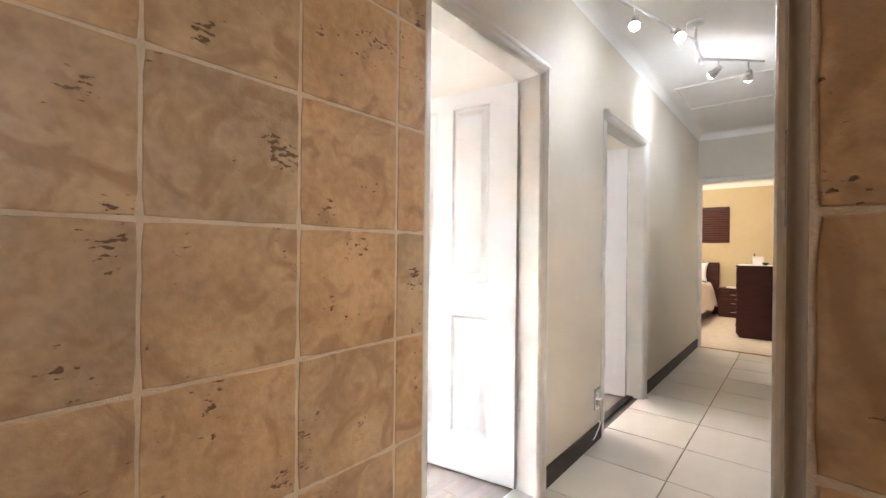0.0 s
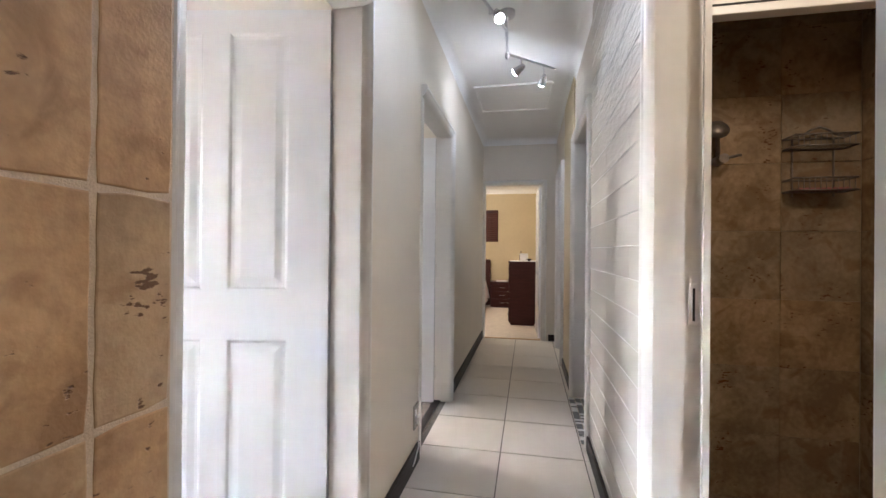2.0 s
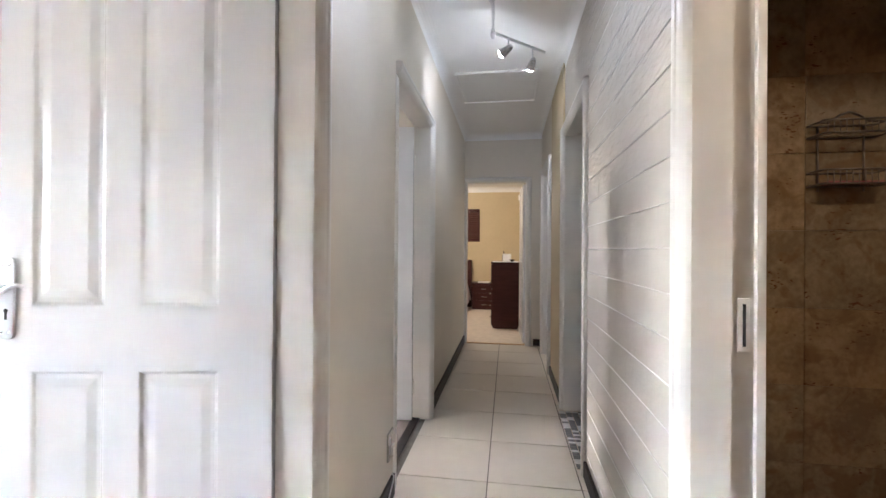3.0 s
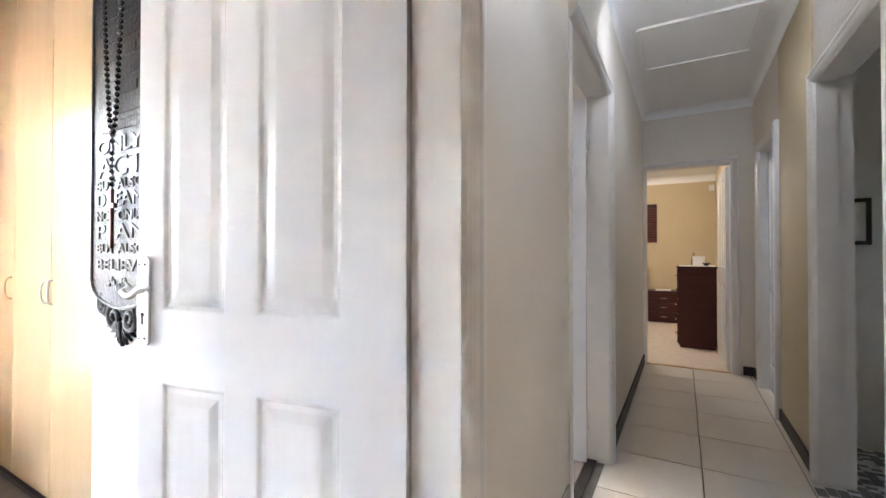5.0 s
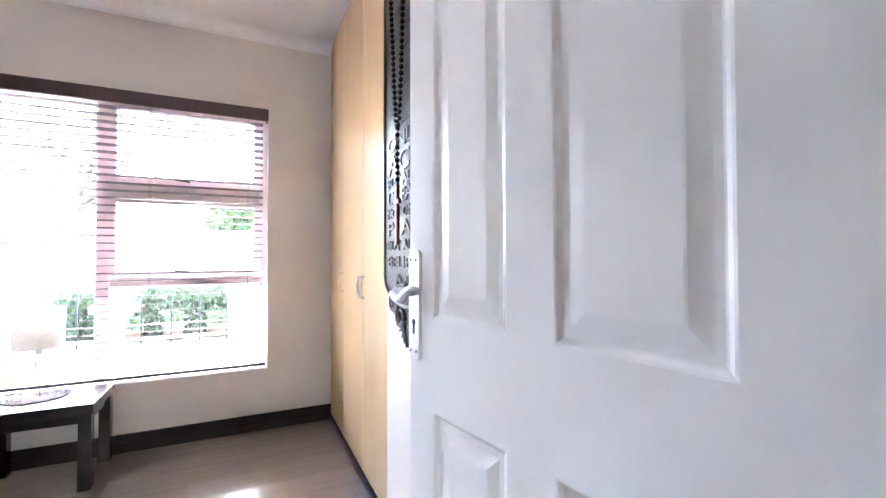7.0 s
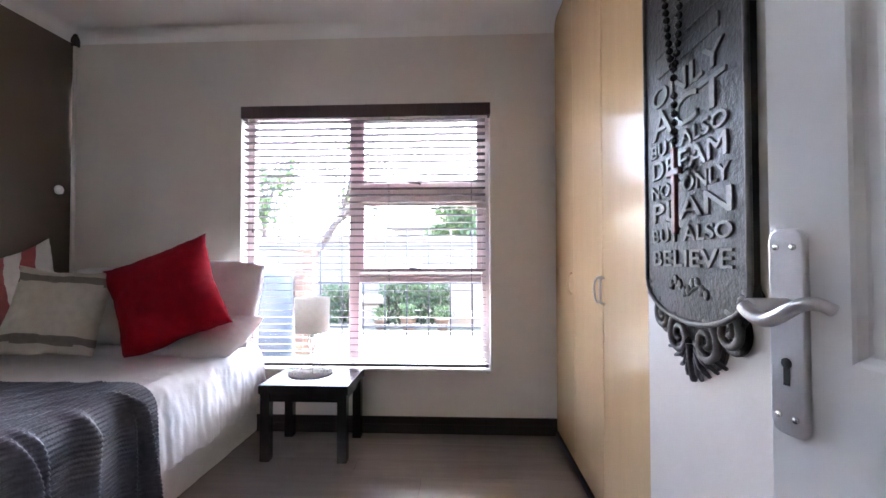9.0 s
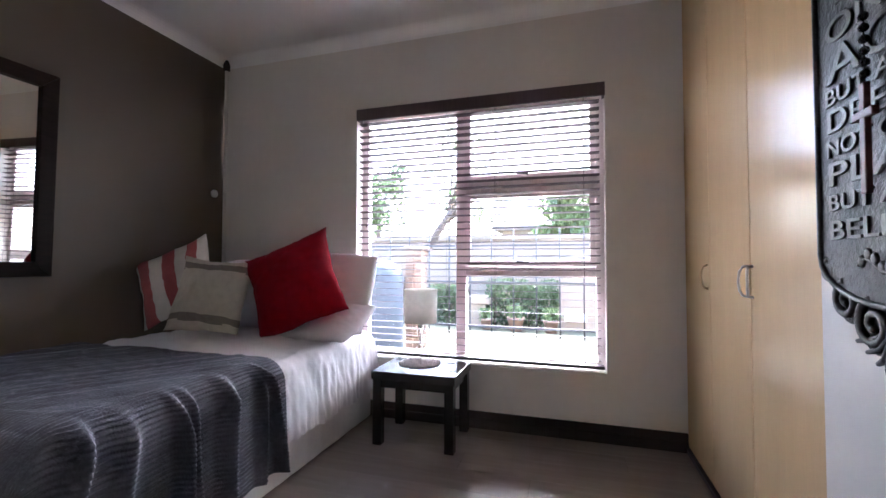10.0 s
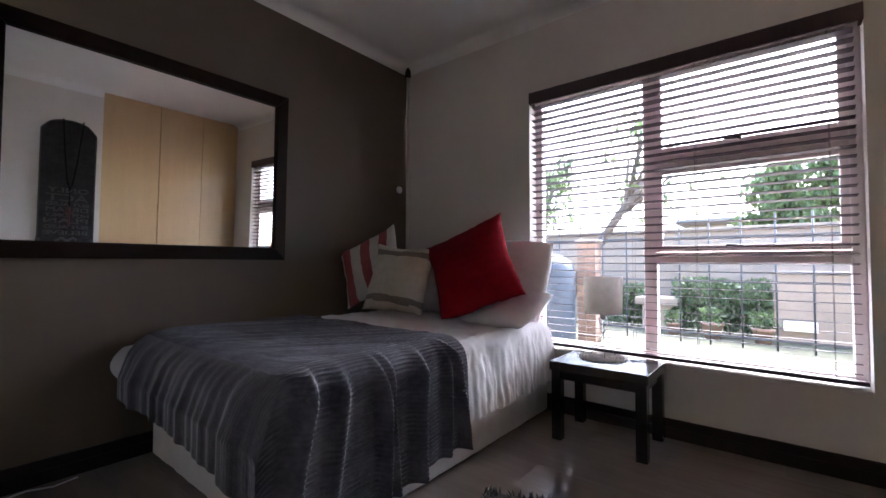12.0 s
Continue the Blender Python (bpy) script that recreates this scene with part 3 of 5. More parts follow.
def leaf_mesh(w, h, t, cols, rows):
    """A moulded door leaf with raised panels on both faces; it lies from x 0 to w, y 0 to t."""
    bm = bmesh.new()
    xs = [0] + [v for c in cols for v in c] + [w]
    zs = [0] + [v for r in rows for v in r] + [h]
    for i in range(0, len(xs), 2):
        box(bm, xs[i], xs[i + 1], 0, t, 0, h)
    for c0, c1 in cols:
        for j in range(0, len(zs), 2):
            box(bm, c0, c1, 0, t, zs[j], zs[j + 1])
    for c0, c1 in cols:
        for r0, r1 in rows:
            for y_face, s in ((0, 1), (t, -1)):
                rings = []
                for inset, d in ((0, 0), (0.004, 0.0012), (0.010, 0.0058), (0.013, 0.0066), (0.022, 0.0066), (0.025, 0.0062), (0.046, 0.0018), (0.050, 0.0014)):
                    y = y_face + s * d
                    rings.append([bm.verts.new(p) for p in ((c0 + inset, y, r0 + inset), (c1 - inset, y, r0 + inset), (c1 - inset, y, r1 - inset), (c0 + inset, y, r1 - inset))])
                for a, b in zip(rings, rings[1:]):
                    for k in range(4):
                        q = (a[k], a[(k + 1) % 4], b[(k + 1) % 4], b[k])
                        bm.faces.new(q if s > 0 else q[::-1])
                bm.faces.new(rings[-1] if s > 0 else rings[-1][::-1])
    return bm


COLS, ROWS_P = [(0.148, 0.367), (0.460, 0.660)], [(0.205, 0.83), (1.008, 1.935)]


def lever_handle(parent, x, z, y, s):
    """A long plate with a curved lever; s is the side of the leaf that it stands on, y its face."""
    plate = bmesh.new()
    hw, hh = 0.021, 0.112
    out = []
    for cx, cz, a0 in ((hw - 0.012, hh - 0.012, 0), (-hw + 0.012, hh - 0.012, 90), (-hw + 0.012, -hh + 0.012, 180), (hw - 0.012, -hh + 0.012, 270)):
        out += [(x + cx + 0.012 * math.cos(radians(a0 + a)), z + cz + 0.012 * math.sin(radians(a0 + a))) for a in (0, 30, 60, 90)]
    prism(plate, out, y, y + s * 0.008, 0.0025)
    pl = part("handle_plate", plate, SATIN, parent, "satin aluminium lever plate")
    rose = bmesh.new()
    tube(rose, [(x, y + s * 0.008, z + 0.028), (x, y + s * 0.052, z + 0.028)], 0.0095, 14)
    part("spindle", rose, SATIN, pl)
    lev = bmesh.new()
    pts = []
    for k in range(15):
        q = k / 14
        pts.append((x + 0.006 - 0.092 * q, y + s * (0.052 + 0.004 * math.sin(math.pi * q)), z + 0.028 - 0.011 * math.sin(2 * math.pi * q * 0.9)))
    tube(lev, pts, 0.0085, 12, 0.0058)
    part("lever", lev, SATIN, pl, smooth=True)
    # black inset paints the shade inside the keyhole
    hole = bmesh.new()
    box(hole, x - 0.0035, x + 0.0035, y + s * 0.0078, y + s * 0.0088, z - 0.058, z - 0.034)
    lathe(hole, [(0.0, -0.0005), (0.006, -0.0005), (0.006, 0.0005), (0.0, 0.0005)], 12, m=Matrix.Translation((x, y + s * 0.0084, z - 0.034)) @ pose(0, 0, 0, 90))
    part("keyhole", hole, DARKGAP, pl)
    screws = [(x + dx, z + dz) for dx in (-0.010, 0.010) for dz in (-0.092, 0.092)]
    for sx, sz in screws:
        sc = bmesh.new()
        lathe(sc, [(0.0, -0.001), (0.0035, -0.001), (0.0035, 0.001), (0.0, 0.001)], 10, m=Matrix.Translation((sx, y + s * 0.009, sz)) @ pose(0, 0, 0, 90))
        part("screw", sc, CHROME, pl)


def door_leaf(door, hinge, turn, w=0.762, mirror=False, handle=True):
    """Hangs a panelled leaf in the frame: hinge (x, y), turn in degrees of its width from the x axis."""
    leaf = part("leaf", leaf_mesh(w, 2.015, 0.04, COLS, ROWS_P), WHITE, door, "white four-panel moulded door leaf")
    leaf.matrix_local = pose(hinge[0], hinge[1], 0.008, 0, 0, turn)
    if handle:
        lever_handle(leaf, w - 0.026, 1.03, 0.04, 1)
        lever_handle(leaf, w - 0.026, 1.03, 0.0, -1)
    for z in (0.22, 1.0, 1.78):
        hb = bmesh.new()
        tube(hb, [(-0.004, -0.004, z - 0.05), (-0.004, -0.004, z + 0.05)], 0.006, 10)
        part("hinge", hb, FRAME, leaf)
    return leaf


door_1 = door_frame("door_1", LEFT, 1, "x", 1.085, 1.865, 0.112, "white door frame with a white panelled door open into the bedroom", 0.1)
# the leaf's front, towards the mirror wall, runs from the hinge at 10 degrees off the wall behind it
door_leaf(door_1, (-1.066, 1.893), 180 + 10.1, 0.745)
door_2 = door_frame("door_2", LEFT, 1, "x", 2.815, 3.64, 0.112, "white door frame with a white door standing open inwards", proud=0.12)
door_leaf(door_2, (-1.06, 3.63), 180 + 6)
door_3 = door_frame("door_3", 0.012, -1, "x", 0.985, 1.80, 0.15, "white shower room door frame with a steel strike plate")
part("strike_plate", B(0.098, 0.122, 1.797, 1.7995, 0.955, 1.075, 0.0008), FRAME, door_3, "painted steel strike plate")
# black block painted in for the shade of the slot
part("strike_slot", B(0.108, 0.114, 1.795, 1.7972, 0.967, 1.062), DARKGAP, door_3)
part("stop", B(0.132, 0.150, 1.787, 1.7999, 0, DOOR_TOP), FRAME, door_3)
door_4 = door_frame("door_4", 0.012, -1, "x", 3.12, 3.975, 0.137, "white bathroom door frame standing open")
door_5 = door_frame("door_5", 0.0, -1, "x", 4.95, 5.68, 0.15, "white frame with a closed white door")
lf = part("leaf", leaf_mesh(0.722, 2.015, 0.04, COLS, ROWS_P), WHITE, door_5, "closed white panelled door leaf")
lf.matrix_local = pose(0.085, 4.954, 0.008, 0, 0, 90)
door_6 = door_frame("door_6", END_Y, -1, "y", -0.92, -0.19, 0.112, "white frame with the end bedroom door open inwards")
lf = part("leaf", leaf_mesh(0.722, 2.015, 0.04, COLS, ROWS_P), WHITE, door_6, "white panelled door leaf standing open")
lf.matrix_local = pose(-0.178, END_Y + 0.125, 0.008, 0, 0, 92)
structure("trim_threshold", B(LEFT - 0.11, LEFT - 0.055, 2.816, 3.639, 0.0, 0.012, 0.003), SKIRT, "dark timber threshold strip", "threshold")
structure("trim_threshold", B(LEFT - 0.11, LEFT + 0.004, 1.086, 1.864, 0.0, 0.006, 0.002), SATIN, "aluminium threshold strip", "threshold")
structure("trim_threshold", B(-0.92, -0.19, END_Y + 0.0, END_Y + 0.05, 0.0, 0.008, 0.002), MAPLE_EDGE, "wood threshold strip", "threshold")

# rounded plaster corner of the return wall
cb = bmesh.new()
tube(cb, [(0.007, 0.711, 0), (0.007, 0.711, CEIL_Z)], 0.011, 16)
structure("trim_corner", cb, PLASTER, "rounded beige corner bead between brick and stone tiles", "corner trim")

# ---------------------------------------------------------------- bedroom window
window = new("window_1")
tagged(window, "white timber casement window with pinkish weathered bars", "window", kind="structure")
WX0, WX1 = WIN_X - 0.15, WIN_X - 0.095


def wbar(name, y0, y1, z0, z1, x0=WX0, x1=WX1):
    return part(name, B(x0, x1, y0, y1, z0, z1, 0.005), PINKFRAME, window)


wbar("frame_post", -0.09, -0.04, 0.382, 2.12)
wbar("frame_post", 1.50, 1.55, 0.382, 2.12)
wbar("frame_rail", -0.04, 1.50, 0.382, 0.44)
wbar("frame_rail", -0.04, 1.50, 2.06, 2.12)
wbar("mullion", 0.61, 0.68, 0.44, 2.06)
wbar("transom", 0.68, 1.50, 1.50, 1.585)
wbar("transom", 0.68, 1.50, 0.955, 1.02)
for z0, z1 in ((1.585, 2.06), (1.02, 1.50)):      # opening sashes on the wide side
    part("sash", box(box(box(box(bmesh.new(), WX1 - 0.002, WX1 + 0.016, 0.68, 0.715, z0, z1, 0.003), WX1 - 0.002, WX1 + 0.016, 1.465, 1.50, z0, z1, 0.003),
                         WX1 - 0.002, WX1 + 0.016, 0.7155, 1.4645, z0, z0 + 0.035, 0.003), WX1 - 0.002, WX1 + 0.016, 0.7155, 1.4645, z1 - 0.035, z1, 0.003), PINKFRAME, window)
for z in (1.612, 1.045):
    hb = bmesh.new()
    tube(hb, [(WX1 + 0.016, 1.09, z), (WX1 + 0.04, 1.09, z), (WX1 + 0.045, 1.02, z + 0.006)], 0.007, 8)
    part("latch", hb, DARKGAP, window, "dark window latch")
for y0, y1, z0, z1 in ((-0.04, 0.61, 0.44, 2.06), (0.68, 1.50, 0.44, 0.955), (0.68, 1.50, 1.02, 1.50), (0.68, 1.50, 1.585, 2.06)):
    p = part("pane", B(WIN_X - 0.125, WIN_X - 0.121, y0, y1, z0, z1), PANE, window)
    p.visible_shadow = False
part("window_sill", B(WIN_X - 0.094, WIN_X + 0.012, -0.088, 1.548, 0.383, 0.40, 0.004), FRAME, window, "white painted window sill")

blind = thing("venetian_blind", (WIN_X - 0.03, 0.73, 0.41), "dark plum wooden venetian blind with open slats in the window", "blind")
pel = bmesh.new()
box(pel, 0.022, 0.040, -0.822, 0.822, 1.632, 1.712, 0.004)
box(pel, -0.03, 0.0219, -0.822, -0.806, 1.632, 1.712, 0.002)
box(pel, -0.03, 0.0219, 0.806, 0.822, 1.632, 1.712, 0.002)
part("pelmet", pel, BLIND, blind, "dark plum pelmet board")
part("headrail", B(-0.028, 0.020, -0.80, 0.80, 1.65, 1.70, 0.003), BLIND, blind)
part("bottom_rail", B(-0.026, 0.026, -0.808, 0.808, 0.006, 0.024, 0.003), BLIND, blind)
slat = finish("slat", B(-0.025, 0.025, -0.808, 0.790, -0.0014, 0.0014, 0.0008), BLIND)
pieces("slat", [pose(0, 0, 0.052 + 0.0445 * k, 0, -6 + 1.2 * math.sin(k * 2.3), 0) for k in range(36)], slat, blind)
for y in (-0.70, -0.16, 0.16, 0.70):
    for x in (-0.027, 0.027):
        part("ladder_cord", tube(bmesh.new(), [(x, y, 0.02), (x, y, 1.66)], 0.0011, 5), BLIND, blind)
cordm = tube(bmesh.new(), [(0.036, -0.735, 0.9), (0.036, -0.735, 1.64)], 0.0012, 5)
lathe(cordm, [(0.0, 0.0), (0.007, 0.004), (0.006, 0.02), (0.002, 0.03), (0.0, 0.03)], 10, at=(0.036, -0.735, 0.875))
part("pull_cord", cordm, BLIND, blind)

# ---------------------------------------------------------------- wardrobe
ward = thing("wardrobe", (-3.283, WARD_Y, 0), "built-in pale maple wardrobe with plain full-height doors", "wardrobe")
# carcass coloured black so the door gaps read as shade
part("carcass", B(-0.716, 0.716, 0.022, 0.59, 0.03, CEIL_Z), DARKGAP, ward)
DOORS = [(-0.715, -0.2895), (-0.2865, 0.1695), (0.1755, 0.715)]
for k, (a, b) in enumerate(DOORS):
    d = part("door", B(a, b, 0.0, 0.019, 0.035, CEIL_Z - 0.001, 0.0025), MAPLE, ward)
    hx, bow = ((b - 0.03, -1), (b - 0.02, -1), (a + 0.02, 1))[k]
    hb = bmesh.new()
    tube(hb, [(hx, 0.0, 0.925), (hx, -0.016, 0.928), (hx + 0.012 * bow, -0.022, 0.945), (hx + 0.019 * bow, -0.024, 0.98), (hx + 0.012 * bow, -0.022, 1.015), (hx, -0.016, 1.032), (hx, 0.0, 1.035)], 0.0048, 10)
    part("handle", hb, PALEMETAL if k else MAPLE, d, "satin bow handle" if k else "pale wood-coloured handle", smooth=True)

# ---------------------------------------------------------------- mirror
mir = thing("wall_mirror", (-2.18, MIR_Y, 0.97), "large mirror in a wide espresso wooden frame", "mirror")
mir.matrix_world = pose(-2.18, MIR_Y, 0.97, -1.2, 0, 0)
MW, MH, FW = 0.67, 1.04, 0.075
for nm, outl in (("frame_rail", [(-MW, 0), (MW, 0), (MW - FW, FW), (-MW + FW, FW)]), ("frame_rail", [(-MW, MH), (-MW + FW, MH - FW), (MW - FW, MH - FW), (MW, MH)]),
                 ("frame_stile", [(-MW, 0), (-MW + FW, FW), (-MW + FW, MH - FW), (-MW, MH)]), ("frame_stile", [(MW, 0), (MW, MH), (MW - FW, MH - FW), (MW - FW, FW)])):
    part(nm, prism(bmesh.new(), outl, 0.0, 0.032, 0.006), MIRRORFRAME, mir)
part("mirror_glass", B(-MW + FW - 0.01, MW - FW + 0.01, 0.002, 0.012, FW - 0.01, MH - FW + 0.01), mirror_mat, mir, "clear silvered mirror glass")

# ---------------------------------------------------------------- bed
BX0, BX1, BY0, BY1 = -3.97, -2.14, -1.20, 0.045
bed = thing("single_bed", (-3.03, -0.58, 0), "made single bed with a white quilt on a pale cloth-covered base", "bed")


def fold(x, k):
    return noise.noise((x * 9.0 + k, k * 3.1, 0.2)) + 0.5 * noise.noise((x * 23.0 + k, 1.7, k))


def loc(x, y, z):
    return (x + 3.03, y + 0.58, z)


def base_cloth(u, v):
    L1, L2 = BX1 - BX0, BY1 - BY0
    s = u * (L1 + L2)
    z = 0.012 + 0.30 * v
    w = 0.006 * fold(s, 2.0) * (1 - 0.6 * v)
    if s < L1:
        return loc(BX0 + s, BY1 + w, z)
    return loc(BX1 + w, BY1 - (s - L1), z)


bb = sheet(bmesh.new(), base_cloth, 220, 8)
box(bb, *[BX0 + 3.03, BX1 + 3.02, BY0 + 0.58, BY1 + 0.57, 0.06, 0.31])
part("base", bb, BASECLOTH, bed, "off-white loose cloth cover of the bed base")
part("mattress", B(BX0 + 3.03, BX1 + 3.03, BY0 + 0.58, BY1 + 0.58, 0.311, 0.565, 0.045), LINEN, bed)
TOPZ = 0.585


def drape(a, b, rnd, top):
    """Cloth over the bed's near long side and foot: a, b are lengths past the two edges. Returns outward x, y and height."""
    def roll(s):
        if s <= 0:
            return 0.0, 0.0
        arc = rnd * math.pi / 2
        if s < arc:
            q = s / rnd
            return rnd * math.sin(q), rnd * (1 - math.cos(q))
        return rnd, rnd + s - arc
    ox, dx = roll(a)
    oy, dy = roll(b)
    return ox, oy, top - max(dx, dy) - 0.25 * min(dx, dy)


def quilt(u, v):
    x = BX0 - 0.0 + u * (BX1 - BX0 - 0.02)
    s = v * 1.62
    b = s - (BY1 - BY0) + 0.03
    hang = max(0.0, b)
    ox, oy, z = drape(0, b, 0.06, TOPZ)
    free = max(0.0, min(1.0, (-2.96 - x) / 0.08))
    crumple = noise.noise((x * 7 + s * 3, s * 5, 2.0)) + 0.6 * noise.noise((x * 14 - s * 5, s * 8, 5.0)) + 0.2 * noise.noise((x * 26, s * 18, 7.0))
    wave = 0.03 * free * hang / 0.3 + (0.006 + 0.015 * free) * hang / 0.25 * fold(x * 1.5, 5.0) + 0.006 * fold(x * 2 + s, 8.0)
    wave += 0.014 * free * crumple * min(1.0, hang / 0.05)
    y = BY0 + min(s, BY1 - BY0 - 0.03) + oy + wave * 0.8
    zz = z + (0.010 * fold(x + s * 0.6, 1.0) + 0.008 * free * crumple) * (1 if b < 0 else 0.4) + 0.012 * fold(x * 0.6, 9.0) * max(0.0, (v - 0.8) / 0.2)
    if u < 0.02:
        zz -= 0.03
    return loc(x, y, zz)


part("quilt", sheet(bmesh.new(), quilt, 260, 150), LINEN, bed, "white cotton quilt gathered in folds along the side")

tip = bmesh.new()
for d_ in (0.0, 0.006):
    sheet(tip, lambda u, v: loc(BX1 - 0.02 + 0.215 * u - 0.05 * u * (2 * v - 1) ** 2, -1.185 + 0.05 * u + d_, 0.57 - 0.01 * u - 0.16 * u * v), 14, 10)
part("quilt_corner", tip, LINEN, bed, "white quilt corner hanging out beside the wall")

throw = thing("throw_blanket", (-2.5, -0.5, TOPZ), "slate grey ribbed plush throw draped over the foot of the bed", "blanket")


def ribbed(u, v):
    # u runs from the foot towards the pillows, v from the wall across the bed and down its side
    over_x = 0.35 - u * 1.12 + 0.16 * (1 - u) * max(0.0, v - 0.35)
    s = 0.05 + v * (1.70 + 0.12 * (1 - u))
    b = s - (BY1 - BY0) + 0.02
    skew = 0.09 * max(0.0, b)
    a = over_x - skew
    ox, oy, z = drape(a, b, 0.105, TOPZ + 0.034)
    x = (BX1 - 0.03) + (ox if a > 0 else a)
    y = BY0 + min(s, BY1 - BY0 - 0.02) + oy
    hb, ha = max(0.0, b), max(0.0, a)
    g = fold(y * 0.9, 6.0)
    crest = 0.0
    for k in range(9):
        at = BX1 - 0.02 - 0.118 * k + 0.035 * math.sin(k * 2.3) + (0.10 - 0.035 * k) * hb + 0.02 * math.sin(5 * z + k * 1.7)
        wide = 0.021 + 0.008 * math.sin(k * 1.9)
        crest += (0.052 + 0.018 * math.sin(k * 3.1 + 1)) * math.exp(-((x - at) / wide) ** 2) * min(1.0, hb / (0.10 + 0.05 * (k % 3)))
    y += crest + 0.02 * min(1, hb / 0.2) * fold(x * 0.5, 3.0)
    x += min(1, ha / 0.25) * (0.022 * (g + 0.2) + 0.09)
    soft = 0.010 * fold(x * 0.7 + y, 4.0) if hb == 0 and ha == 0 else 0
    ridge = 0.0027 * math.sin(2 * math.pi * s / 0.0170)
    z += soft
    if hb > 0.06:
        y += ridge
    elif ha > 0.06:
        x += ridge * 0.08
    else:
        z += ridge
    return (x + 2.5, y + 0.5, max(z, 0.03) - TOPZ)


part("cloth", sheet(bmesh.new(), ribbed, 190, 620), THROW, throw)


def cushion_mesh(w, h, t, seed, pinch=0.10):
    """A stuffed square cushion standing in the x-z plane, its corners drawn out to points."""
    bm = bmesh.new()
    n = 36
    for side in (1, -1):
        def f(u, v):
            p, q = 2 * u - 1, 2 * v - 1
            x = w / 2 * p * (1 - pinch * (1 - q * q))
            z = h / 2 * q * (1 - pinch * (1 - p * p))
            full = max(0.0, (1 - abs(p) ** 2.4) * (1 - abs(q) ** 2.4)) ** 0.55
            if pinch < 0.05:
                x, z = x * math.sqrt(1 - 0.16 * q * q), z * math.sqrt(1 - 0.16 * p * p)
            d = side * t / 2 * full * (1 + 0.12 * noise.noise((p * 1.6 + seed, q * 1.6, seed)))
            d += side * (0.008 * noise.noise((p * 4 + seed, q * 4, seed * 2 + side)) + 0.006 * noise.noise((p * 9 + seed, q * 9, seed * 3 + side))) * full
            return (x, d, z)
        sheet(bm, f, n, n)
    bmesh.ops.remove_doubles(bm, verts=bm.verts, dist=0.0008)
    bmesh.ops.recalc_face_normals(bm, faces=bm.faces)
    return bm


def striped(bm, bands, along, size):
    """Gives the faces of every second band the second material; the bands follow the weave, drawn in with the edges."""
    for f in bm.faces:
        c = f.calc_center_median()
        v, w = (c.x, 2 * c.z / size) if along == "x" else (c.z, 2 * c.x / size)
        v /= 1 - 0.10 * max(0.0, 1 - w * w)
        f.material_index = 1 if any(lo <= v <= hi for lo, hi in bands) else 0
    return bm


def cushion(name, at, rot, size, mat, label, seed, bands=None, along="x"):
    ob = thing(name, at, label, "cushion" if "cushion" in name else "pillow", "cushions on the bed" if "cushion" in name else "pillows on the bed")
    ob.matrix_world = pose(*at, *rot)
    bm = cushion_mesh(*size, seed, 0.10 if "cushion" in name else 0.02)
    if bands:
        striped(bm, bands, along, size[0])
    for v in bm.verts:
        p, q = v.co.x * 4, v.co.z * 4
        v.co.x += 0.010 * noise.noise((p * 2.4 + seed, q * 2.4, 1.0)) + 0.004 * noise.noise((p * 7, q * 7, seed))
        v.co.z += 0.010 * noise.noise((p * 2.4 + seed, q * 2.4, 4.0)) + 0.004 * noise.noise((p * 7, q * 7, seed + 3))
    if "cushion" in name:
        # the lower edge is pressed flat where it stands on the bed
        m, inv = ob.matrix_world.copy(), ob.matrix_world.inverted()
        for v in bm.verts:
            w = m @ v.co
            low = TOPZ + 0.028
            if w.z < low + 0.05:
                d = low + 0.05 - w.z
                w.z = low + 0.05 - 0.05 * (1 - math.exp(-d / 0.05))
                v.co = inv @ w
    part("cover", bm, mat, ob)
    return ob


# pillows against the window wall, cushions leaning on them
cushion("pillow", (-3.83, -0.80, 0.83), (-16, 0, 90), (0.66, 0.50, 0.17), LINEN, "white cotton pillow propped against the wall", 3.1)
cushion("pillow", (-3.78, -0.14, 0.85), (-18, 3, 86), (0.60, 0.54, 0.18), LINEN, "white cotton pillow leaning by the window", 7.7)
cushion("pillow", (-3.65, -0.10, 0.685), (-62, 0, 80), (0.58, 0.38, 0.16), LINEN, "white pillow lying flat beneath the red cushion", 9.4)
cushion("striped_cushion", (-3.359, -0.974, 0.929), (-25, -25, 113), (0.48, 0.48, 0.13), [STRIPE_CREAM, STRIPE_RED], "cream cushion with faded red stripes", 1.3,
        [(-0.21, -0.13), (-0.045, 0.045), (0.12, 0.19)], "x")
cushion("linen_cushion", (-3.352, -0.697, 0.843), (-16.6, 4.7, 101.5), (0.465, 0.465, 0.17), [BEIGE, BAND], "oatmeal linen cushion with grey woven bands", 5.2,
        [(-0.175, -0.135), (0.15, 0.19)], "z")
cushion("red_cushion", (-3.454, -0.192, 0.915), (-37, 60.6, 62), (0.55, 0.55, 0.25), RED, "crimson square cushion standing on one corner", 2.4)

# ---------------------------------------------------------------- side table with lamp
table = thing("side_table", (-3.765, 0.495, 0), "low black-brown square side table", "table")
part("tabletop", B(-0.195, 0.195, -0.25, 0.25, 0.372, 0.42, 0.003), BLACKWOOD, table)
for lx in (-0.163, 0.163):
    for ly in (-0.215, 0.215):
        part("leg", B(lx - 0.026, lx + 0.026, ly - 0.026, ly + 0.026, 0, 0.3718, 0.002), BLACKWOOD, table)
for ly in (-0.215, 0.215):
    part("apron", B(-0.1365, 0.1365, ly - 0.012, ly + 0.012, 0.325, 0.3718, 0.001), BLACKWOOD, table)
